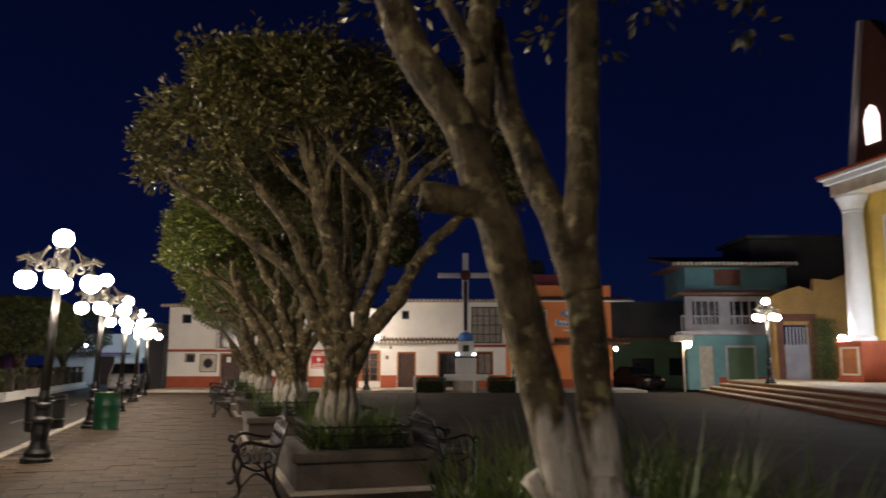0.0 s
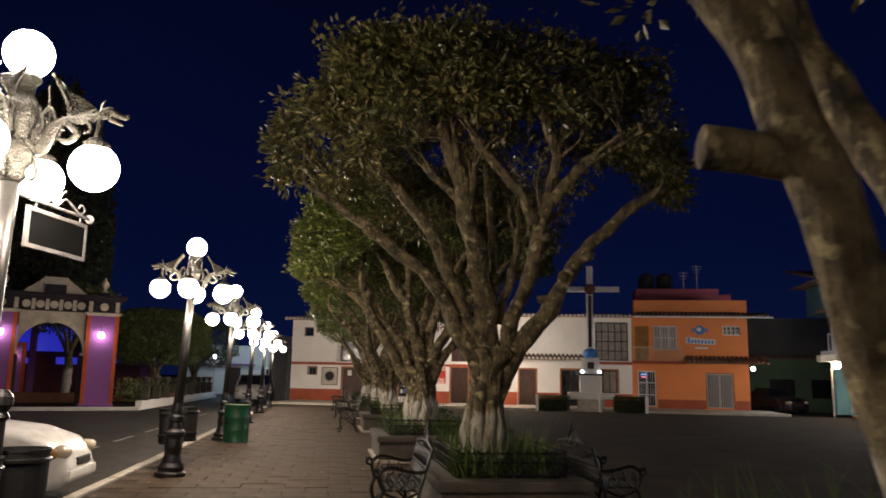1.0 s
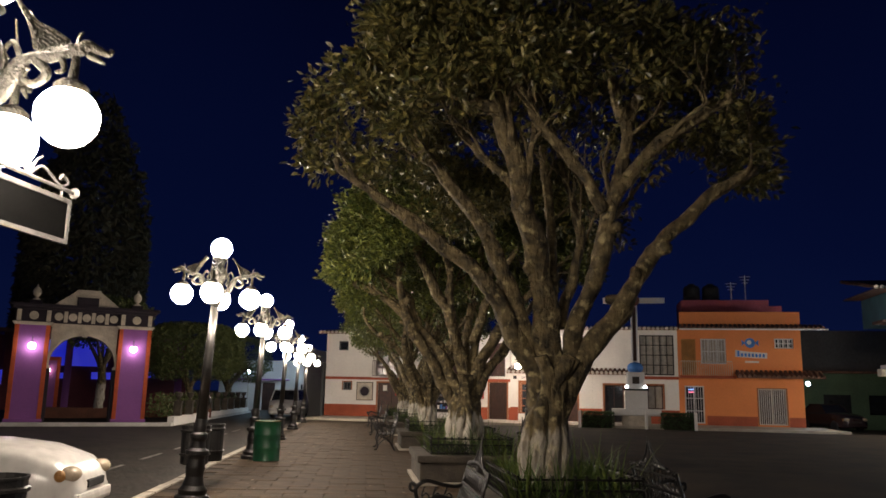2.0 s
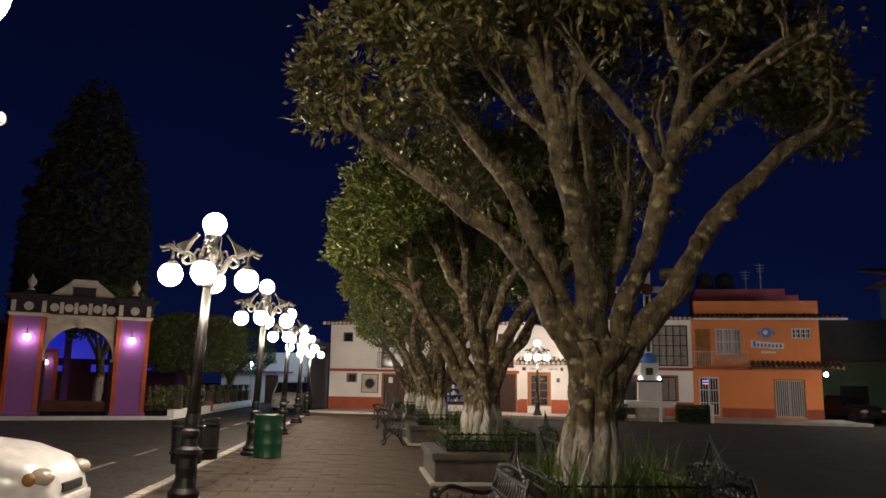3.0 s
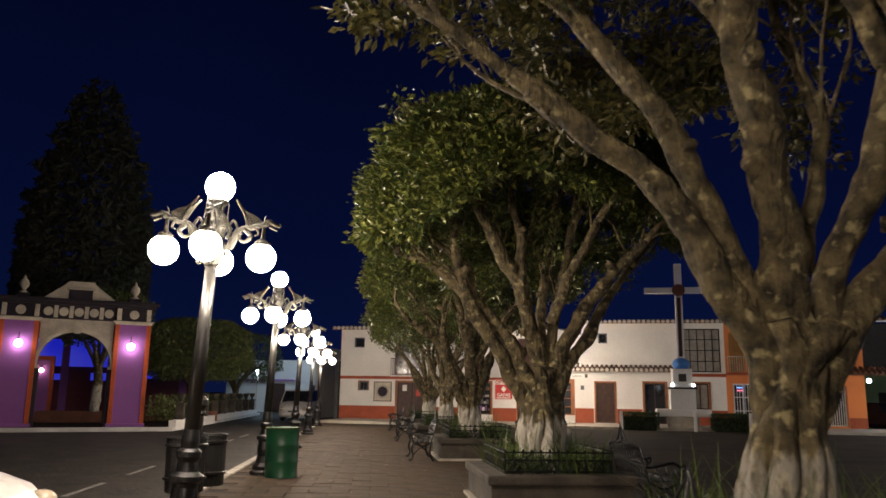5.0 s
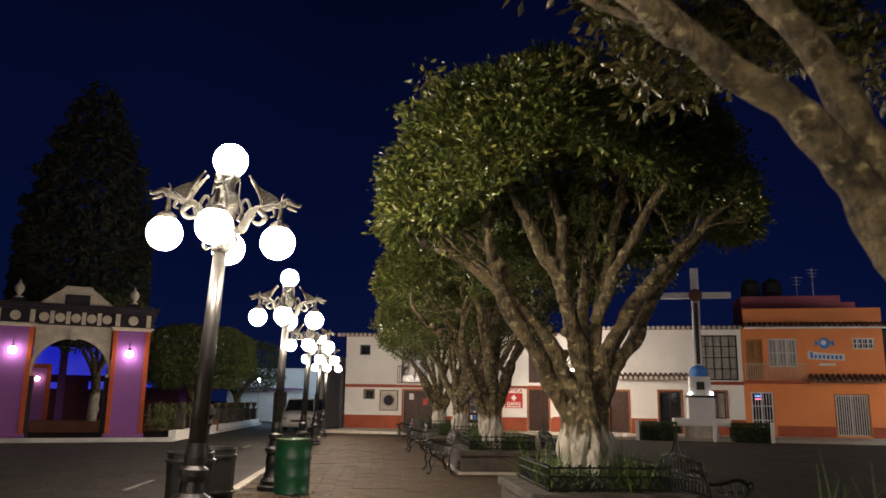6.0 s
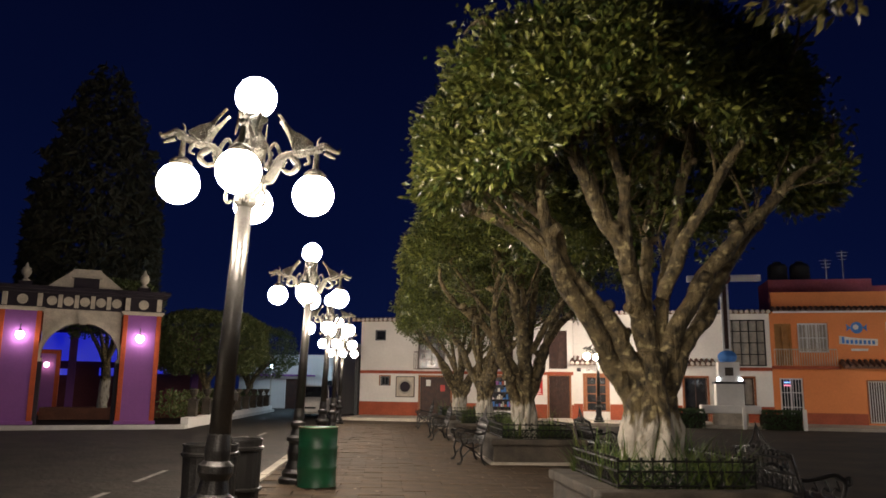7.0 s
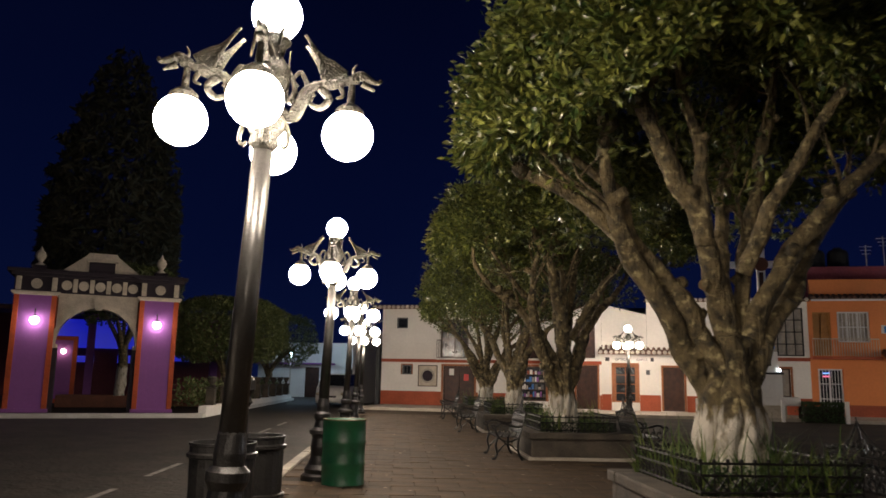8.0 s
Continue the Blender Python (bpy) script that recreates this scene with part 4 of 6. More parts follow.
def eave(h, x0, x1, z, out=0.5, pale=True, y=YF, depth=2.5, rise=0.10, name="roof"):
    """A tiled eave: sloping deck and rows of half-round tiles with whitened ends."""
    bm = bmesh.new()
    a = [bm.verts.new(v) for v in ((x0, y - out, z), (x1, y - out, z), (x1, y + depth, z + rise * (depth + out)), (x0, y + depth, z + rise * (depth + out)))]
    b = [bm.verts.new(v.co - Vector((0, 0, 0.08))) for v in a]
    bm.faces.new(a)
    bm.faces.new(b[::-1])
    for i in range(4):
        bm.faces.new((a[i], b[i], b[(i + 1) % 4], a[(i + 1) % 4]))
    bmesh.ops.recalc_face_normals(bm, faces=bm.faces[:])
    roof = part(name, bm, M_tile, h, "clay tile roof")
    n = max(2, int((x1 - x0) / 0.24))
    bm, be = bmesh.new(), bmesh.new()
    L = depth + out
    for k in range(n):
        x = x0 + (x1 - x0) * (k + 0.5) / n
        tube(bm, [(x, y - out + 0.1, z + 0.045), (x, y - out + L, z + 0.045 + rise * L)], 0.085, 0.085, 6, curve=False)
        tube(be, [(x, y - out - 0.03, z + 0.03 - 0.012), (x, y - out + 0.1, z + 0.045)], 0.092, 0.09, 7, curve=False)
    tagged(part("tiling", bm, M_tile, roof), kind="stuff")
    tagged(part("eave_edge", be, M_tilepale if pale else M_tile, roof, "whitened ends of the eave tiles" if pale else ""), kind="stuff")
    return roof


def band(h, x0, x1, z0, z1, mat, out=0.02, name="painted_band", skip=()):
    """A painted band, one piece between two openings."""
    xs = sorted({x0, x1, *(s for k in skip for s in k)})
    for a, b in zip(xs, xs[1:]):
        if not any(s[0] <= (a + b) / 2 <= s[1] for s in skip):
            part(name, boxes((a, b, YF - out, YF + 0.002, z0, z1)), mat, h)


# the two-storey corner house
h1 = thing("white_house", "two-storey white house with an oxide-red base and brown balcony doors", "house", group="houses along the square")
up1 = [(-15.85, -15.25, 3.95, 4.5), (-13.5, -12.1, 2.5, 4.4), (-9.5, -8.55, 2.5, 4.4), (-6.75, -5.85, 2.55, 4.45)]
lo1 = [(-15.5, -14.98, 1.62, 2.1), (-13.35, -11.75, 0.12, 2.08), (-9.9, -8.2, 0.45, 2.12), (-6.75, -5.75, 0.14, 2.2)]
part("wall", wall_bm(-16.6, -5.55, -0.1, 4.95, YF, YF + 0.28, up1 + lo1), M_white, h1)
part("side_wall", boxes((-16.6, -16.32, YF + 0.282, YF + 9, -0.1, 4.95)), M_white, h1)
part("back_wall", boxes((-16.3, -5.6, YF + 2.6, YF + 2.8, 0, 4.9)), M_grey, h1)
red_skip = [(-13.45, -11.65), (-10.0, -8.1), (-6.85, -5.65)]
band(h1, -16.6, -5.55, 0.0, 0.8, M_redband, 0.02, "red_base", red_skip)
band(h1, -16.6, -5.55, 2.24, 2.40, M_redband, 0.05, "floor_band")
opening(h1, "window", *up1[0], M_grey, M_glass, label="small dark upper window", trim=0)
opening(h1, "window", *lo1[0], M_grey, M_glass, label="small barred window", trim=0.05, bars=3, bar_mat=M_grey)
opening(h1, "window", *up1[1], M_wood, M_glass, cross=(4, 4), label="brown wooden balcony window", trim=0)
opening(h1, "window", *up1[2], M_wood, M_wood, cross=(2, 1), label="brown wooden balcony door", trim=0)
opening(h1, "window", *up1[3], M_wood, M_wood, cross=(2, 1), label="brown wooden balcony door", trim=0)
opening(h1, "door", *lo1[1], M_wood, M_wood, cross=(2, 1), label="brown wooden double door")
opening(h1, "door", *lo1[3], M_wood, M_wood, bars=7, bar_mat=M_wood, label="dark brown barred door")
shop = opening(h1, "shop_window", *lo1[2], M_wood, M_glass, label="dark shop window with rows of goods")
rs = random.Random(5)
for row in range(4):
    part("shelf", boxes((-9.84, -8.26, YF + 0.06, YF + 0.15, 0.62 + 0.36 * row, 0.65 + 0.36 * row)), M_wood, shop)
    x = -9.78
    while x < -8.36:
        w = rs.uniform(0.05, 0.14)
        part("goods", boxes((x, x + w, YF + 0.07, YF + 0.14, 0.652 + 0.36 * row, 0.652 + 0.36 * row + rs.uniform(0.08, 0.26)), bevel=0.006), rs.choice([M_blue, M_purple, M_grey, M_curtain, M_redband, M_white]), shop)
        x += w + rs.uniform(0.01, 0.06)
eave(h1, -17.0, -5.3, 4.98, 0.45)
for x0, x1 in ((-13.6, -12.0), (-8.35, -6.8)):
    bm = boxes((x0, x1, YF - 0.42, YF - 0.40, 3.32, 3.36), (x0, x1, YF - 0.42, YF - 0.40, 2.46, 2.49))
    for k in range(17):
        x = x0 + (x1 - x0) * k / 16
        box(bm, x - 0.01, x + 0.01, YF - 0.42, YF - 0.40, 2.49, 3.32)
    part("balcony_rail", bm, M_churchwhite if x0 > -10 else M_wood, h1, "thin balcony rail")
    part("balcony_floor", boxes((x0 - 0.05, x1 + 0.05, YF - 0.45, YF - 0.051, 2.38, 2.46)), M_white, h1)
# plaque and shop sign on the corner house
pl = thing("wall_plaque", "square tiled plaque with a blue round emblem on the white wall", "plaque")
part("board", boxes((-14.6, -13.68, YF - 0.04, YF - 0.002, 1.08, 2.06), bevel=0.01), M_cream, pl)
part("border", boxes((-14.64, -13.64, YF - 0.05, YF - 0.003, 2.06, 2.1), (-14.64, -13.64, YF - 0.05, YF - 0.003, 1.04, 1.08), (-14.64, -14.6, YF - 0.05, YF - 0.003, 1.08, 2.06), (-13.68, -13.64, YF - 0.05, YF - 0.003, 1.08, 2.06)), M_stone, pl)
part("emblem", lathe(bmesh.new(), [(0.27, -0.055), (0.27, -0.038)], 24, (-14.14, YF, 1.57), "Y"), M_darkpurple, pl, "dark blue round emblem")
part("emblem_ring", lathe(bmesh.new(), [(0.36, -0.048), (0.36, -0.036)], 24, (-14.14, YF, 1.57), "Y"), M_curtain, pl)


def lettering(text, size, at, mat, parent, name="lettering", bold=0.0):
    cu = bpy.data.curves.new(name, "FONT")
    cu.body, cu.size, cu.extrude, cu.align_x, cu.offset = text, size, 0.006, "CENTER", bold
    tmp = bpy.data.objects.new(name, cu)
    me = bpy.data.meshes.new_from_object(tmp)
    bpy.data.objects.remove(tmp)
    me.materials.append(mat)
    ob = new(name, me)
    ob.parent = parent
    ob.matrix_basis = pose(*at, 90, 0, 0)
    return ob


M_signred = material("sign_red", (0.60, 0.03, 0.025), 0.5, scale=3, bump=0.05)
M_signdark = material("sign_dark", (0.03, 0.025, 0.03), 0.5, bump=0.05)
sg = thing("shop_sign", "white and red optician's sign on the white wall", "sign")
part("board", boxes((-8.0, -7.02, YF - 0.05, YF - 0.002, 1.22, 2.27), bevel=0.006), M_white, sg)
part("red_panel", boxes((-7.96, -7.06, YF - 0.056, YF - 0.051, 1.26, 2.02)), M_signred, sg)
lettering("OPTICA", 0.25, (-7.51, YF - 0.058, 2.06), M_signred, sg, bold=0.006)
lettering("GAFAS", 0.24, (-7.51, YF - 0.064, 1.40), M_white, sg, bold=0.006)
bm = bmesh.new()
prism(bm, [(-7.51, 1.62), (-7.37, 1.78), (-7.51, 1.94), (-7.65, 1.78)], YF - 0.062, YF - 0.057)
part("emblem", bm, M_white, sg)
part("lower_bar", boxes((-7.88, -7.14, YF - 0.062, YF - 0.057, 1.30, 1.35)), M_white, sg)

# the low shop between the houses
h2 = thing("low_white_shop", "low white shop with a tiled awning and a sloping parapet", "house", group="houses along the square")
lo2 = [(-4.95, -3.95, 0.5, 2.2), (-2.72, -1.78, 0.14, 2.16)]
part("wall", wall_bm(-5.548, -0.95, -0.1, 3.1, YF, YF + 0.28, lo2), M_white, h2)
part("parapet", prism(bmesh.new(), [(-5.548, 3.1), (-3.43, 3.1), (-3.43, 4.66), (-5.548, 5.2)], YF + 0.3, YF + 0.5), M_white, h2)
band(h2, -5.548, -0.95, 0.0, 0.86, M_redband, 0.02, "red_base", [(-5.1, -3.8), (-2.85, -1.68)])
opening(h2, "window", *lo2[0], M_trim, M_glass, cross=(2, 4), trim=0.14, label="terracotta-framed shop window with posters")
opening(h2, "door", *lo2[1], M_wood, M_wood, label="dark brown wooden door")
eave(h2, -5.7, 1.15, 2.80, 0.55, depth=0.5, rise=0.35, name="awning")
s2 = thing("shop_fascia", "long white fascia board with small dark lettering above the shop window", "sign")
part("board", boxes((-5.45, -3.1, YF - 0.04, YF - 0.002, 2.36, 2.66)), M_white, s2)
lettering("OPTICA", 0.17, (-4.62, YF - 0.046, 2.45), M_signdark, s2)
lettering("GAFAS", 0.17, (-3.68, YF - 0.046, 2.45), M_signdark, s2)
for x0, x1 in ((-5.38, -5.18), (-3.28, -3.13)):
    part("glasses_mark", boxes((x0, x1, YF - 0.048, YF - 0.041, 2.42, 2.6), bevel=0.003), M_signdark, s2)
part("meter_box", boxes((-3.5, -3.32, YF - 0.1, YF, 1.8, 2.02), bevel=0.01), M_grey, h2)

# the two-storey house with the big window
h3 = thing("white_house", "two-storey white house with a large gridded window", "house", group="houses along the square")
up3 = [(-2.55, -2.1, 4.2, 4.72), (1.65, 3.5, 2.75, 4.95)]
lo3 = [(-0.3, 0.75, 0.14, 2.18), (2.02, 2.85, 0.9, 2.18)]
part("wall", wall_bm(-0.948, 3.7, -0.1, 3.1, YF, YF + 0.28, [(1.65, 3.5, 2.75, 3.1), *lo3]), M_white, h3)
part("upper_wall", wall_bm(-3.42, 3.7, 3.102, 5.25, YF + 0.02, YF + 0.28, [(-2.55, -2.1, 4.2, 4.72), (1.65, 3.5, 3.102, 4.95)]), M_white, h3)
part("back_wall", boxes((-5.5, 3.6, YF + 2.6, YF + 2.8, 0, 5.2)), M_grey, h3)
band(h3, -0.948, 3.7, 0.0, 0.86, M_redband, 0.02, "red_base", [(-0.42, 0.86)])
band(h3, 1.2, 3.7, 2.52, 2.68, M_redband, 0.05, "floor_band")
opening(h3, "window", *up3[0], M_grey, M_glass, trim=0, label="small dark upper window")
opening(h3, "window", *up3[1], M_iron, M_curtain, cross=(5, 4), trim=0, label="large gridded window with pale curtains")
opening(h3, "door", *lo3[0], M_wood, M_glass, cross=(2, 1), label="dark brown wooden door")
opening(h3, "window", *lo3[1], M_wood, M_curtain, cross=(2, 1), label="brown wooden window with pale curtains")
eave(h3, -3.5, 3.72, 5.27, 0.45)

# the orange shop house
h4 = thing("orange_house", "two-storey orange house with barred windows and a flat parapet", "house", group="houses along the square")
up4 = [(3.9, 4.66, 2.78, 4.75), (4.92, 6.25, 3.4, 4.77), (8.75, 9.72, 4.27, 4.8)]
lo4 = [(4.0, 5.02, 0.2, 2.2), (7.78, 9.22, 0.2, 2.1)]
part("wall", wall_bm(3.702, 10.1, -0.1, 5.35, YF, YF + 0.28, up4 + lo4), M_orange, h4)
part("parapet", boxes((3.85, 10.12, YF + 0.02, YF + 0.26, 5.352, 6.25)), M_orange, h4)
part("side_wall", boxes((9.82, 10.1, YF + 0.282, YF + 9, -0.1, 5.35)), M_orange, h4)
part("back_wall", boxes((3.75, 9.8, YF + 2.6, YF + 2.8, 0, 5.3)), M_grey, h4)
band(h4, 3.702, 10.1, 0.0, 0.62, M_redband, 0.02, "red_base", [(3.9, 5.12), (7.7, 9.3)])
band(h4, 3.702, 6.7, 2.62, 2.76, M_redband, 0.06, "floor_band")
opening(h4, "door", *up4[0], M_ochre, M_ochre, cross=(2, 1), trim=0, label="ochre wooden balcony door")
opening(h4, "window", *up4[1], M_churchwhite, M_curtain, cross=(3, 2), bars=9, trim=0, label="white-framed barred window with curtains")
opening(h4, "window", *up4[2], M_churchwhite, M_glass, cross=(4, 2), bars=8, trim=0, label="small high barred window")
opening(h4, "door", *lo4[0], M_churchwhite, M_glass, cross=(2, 3), bars=8, trim=0, label="white barred glass door")
opening(h4, "door", *lo4[1], M_cream, M_wood, cross=(2, 1), bars=14, trim=0.05, label="pale barred double gate over brown wood")
for z, col in ((1.98, (0.1, 0.35, 1.0)), (1.84, (1.0, 0.12, 0.25))):
    ns = thing("neon_sign", "small glowing neon strip behind the glass door", "sign", group="neon strips")
    part("tube", boxes((4.2, 4.48, YF + 0.05, YF + 0.075, z, z + 0.05), bevel=0.01), glow("neon_" + str(int(z * 100)), col, 2.0), ns)
for x, z, mt in ((-13.05, 1.62, M_white), (-12.3, 1.36, M_signred)):
    nt_ = thing("paper_notice", "small paper notice on the brown door", "notice", group="door notices")
    part("sheet", boxes((x, x + 0.24, YF + 0.06, YF + 0.075, z, z + 0.32)), mt, nt_)
eave(h4, 3.75, 11.2, 5.30, 0.65, pale=False, depth=0.02, rise=0.25, name="awning")
part("gutter", boxes((3.75, 11.35, YF - 0.70, YF - 0.62, 5.2, 5.28), bevel=0.02), M_churchwhite, h4)
eave(h4, 6.65, 11.05, 2.72, 0.75, pale=False, depth=0.02, rise=0.35, name="awning")
bm = boxes((3.75, 6.45, YF - 0.5, YF - 0.47, 3.5, 3.54))
for k in range(26):
    x = 3.75 + 2.7 * k / 25
    box(bm, x - 0.01, x + 0.01, YF - 0.5, YF - 0.475, 2.76, 3.5)
part("balcony_rail", bm, M_cream, h4, "thin pale balcony rail")
part("balcony_floor", boxes((3.71, 6.5, YF - 0.55, YF - 0.061, 2.62, 2.74)), M_redband, h4)
pent = part("penthouse", boxes((4.3, 9.2, YF + 2.9, YF + 5.6, 5.2, 7.25), (8.9, 9.9, YF + 2.95, YF + 5.5, 5.2, 6.9)), M_pink, h4, "pink rooftop room")
part("roof_deck", boxes((3.8, 9.8, YF + 0.262, YF + 8.8, 5.2, 5.32)), M_grey, h4)
for x in (5.1, 6.2):
    tk = thing("water_tank", "black plastic rooftop water tank", "tank", pose(x, YF + 4.4, 7.25), "rooftop tanks")
    part("body", lathe(bmesh.new(), [(0.5, 0), (0.52, 0.1), (0.5, 0.35), (0.53, 0.4), (0.5, 0.45), (0.5, 0.85), (0.42, 1.0), (0.2, 1.1), (0.2, 1.16)], 20), M_rubber, tk)
for x, hh in ((8.0, 1.5), (7.2, 1.1)):
    an = thing("roof_aerial", "thin metal television aerial on the roof", "aerial", pose(x, YF + 3.2, 7.25))
    bm = tube(bmesh.new(), [(0, 0, 0), (0, 0, hh)], 0.025, 0.02, 6, curve=False)
    for k in range(3):
        box(bm, -0.3 + 0.06 * k, 0.3 - 0.06 * k, -0.01, 0.01, hh - 0.1 - 0.18 * k, hh - 0.08 - 0.18 * k)
    part("mast", bm, M_cream, an)
lg = thing("painted_logo", "blue and white painted sweet-shop mark on the orange wall", "sign")
bm = lathe(bmesh.new(), [(0.27, -0.012), (0.27, -0.004)], 24, (7.5, YF, 4.55), "Y")
part("disc", bm, M_blue, lg)
for s in (-1, 1):
    part("wrapper_wing", prism(bmesh.new(), [(7.5 + s * 0.24, 4.55), (7.5 + s * 0.45, 4.72), (7.5 + s * 0.42, 4.55), (7.5 + s * 0.45, 4.38)], YF - 0.011, YF - 0.004), M_blue, lg)
part("highlight", lathe(bmesh.new(), [(0.12, -0.017), (0.12, -0.0125)], 18, (7.46, YF, 4.58), "Y"), M_carwhite, lg)
part("word_panel", prism(bmesh.new(), [(6.7, 3.80), (6.72, 4.18), (7.2, 4.10), (7.8, 4.05), (8.36, 4.02), (8.34, 3.72), (7.6, 3.74)], YF - 0.012, YF - 0.004), M_carwhite, lg)
for k in range(8):
    x = 6.82 + 0.185 * k
    part("word_stroke", boxes((x, x + 0.11, YF - 0.017, YF - 0.0125, 3.82 - 0.006 * k, (4.12 if k == 0 else 4.0) - 0.006 * k), bevel=0.02), M_blue, lg)
part("small_word", boxes((7.2, 7.92, YF - 0.012, YF - 0.004, 3.48, 3.58)), M_carwhite, lg)

# the stone cross in its hedged bed
M_spot = glow("white_spot_lens", (0.85, 0.93, 1.0), 12.0)
cr = thing("memorial_cross", "tall white-edged cross on a stepped white pedestal with a blue orb", "monument", pose(1.2, 43.3, 0))
part("step", boxes((-1.2, 1.2, -0.45, 0.45, 0.62, 0.96), bevel=0.03), M_white, cr)
part("foot", boxes((-0.7, 0.7, -0.3, 0.3, 0.0, 0.62), bevel=0.02), M_cream, cr)
part("lower_block", boxes((-0.56, 0.56, -0.4, 0.4, 0.96, 1.86), bevel=0.02), M_white, cr)
part("ledge", boxes((-0.62, 0.62, -0.45, 0.45, 1.86, 1.94), bevel=0.01), M_iron, cr)
part("upper_block", boxes((-0.44, 0.44, -0.34, 0.34, 1.94, 2.78), bevel=0.02), M_white, cr)
part("relief", boxes((-0.17, 0.17, -0.37, -0.342, 2.2, 2.55), bevel=0.01), M_stone, cr)
bm = ball(bmesh.new(), (0, 0, 3.0), 0.4, 24, 14)
for v in bm.verts:
    v.co.z = 3.0 + (v.co.z - 3.0) * 0.75
part("orb", bm, M_blue, cr, "bright blue painted orb", smooth=True)
part("shaft", boxes((-0.17, 0.17, -0.1, 0.1, 3.2, 7.7), bevel=0.02), M_churchwhite, cr)
for s in (-1, 1):
    fb = thing("cross_floodlight", "small bright white spotlight at the foot of the cross", "lamp", pose(1.2 + s * 0.46, 42.955, 1.94), "cross spotlights")
    part("lens", ball(bmesh.new(), (0, 0, 0.1), 0.075, 12, 8), M_spot, fb)
    part("stand", boxes((-0.05, 0.05, -0.04, 0.04, -0.0, 0.04)), M_iron, fb)
part("arm", boxes((-1.55, -0.171, -0.1, 0.1, 6.3, 6.58), (0.171, 1.55, -0.1, 0.1, 6.3, 6.58), bevel=0.02), M_churchwhite, cr)
part("inlay", boxes((-0.08, 0.08, -0.115, -0.101, 3.35, 6.1)), M_wood, cr, "dark centre strip")
part("wreath", lathe(bmesh.new(), [(0.28, -0.16), (0.3, -0.13), (0.28, -0.102)], 20, (0, 0, 6.44), "Y"), M_brown, cr)
for s in (-1, 1):
    n = 1800
    rgh = np.random.default_rng(30 + s)
    hd = thing("clipped_hedge", "low dark clipped hedge around the cross", "hedge", pose(1.2 + s * 1.95, 43.0, 0), "hedges round the cross")
    part("core", boxes((-0.75, 0.75, -0.5, 0.5, 0.0, 0.62), bevel=0.1), M_soil, hd)
    c = np.stack([rgh.uniform(-0.85, 0.85, n), rgh.uniform(-0.6, 0.6, n), rgh.uniform(0.02, 0.75, n)], 1)
    k = rgh.integers(0, 3, n)
    c[k == 0, 1] = -0.58
    c[k == 1, 2] = 0.7 + 0.1 * rgh.random((k == 1).sum())
    leaves("foliage", c, np.tile([0.0, -0.6, 0.6], (n, 1)), 0.1, 0.06, M_hedge, hd, seed=31 + s)
for x in (-1.6, 1.62, 3.95):
    po = thing("white_post", "short white post in front of the hedge", "post", pose(x if x < 0 else x, 42.3, 0), "white posts by the cross")
    part("shaft", boxes((-0.07, 0.07, -0.07, 0.07, 0, 0.85), bevel=0.015), M_white, po)


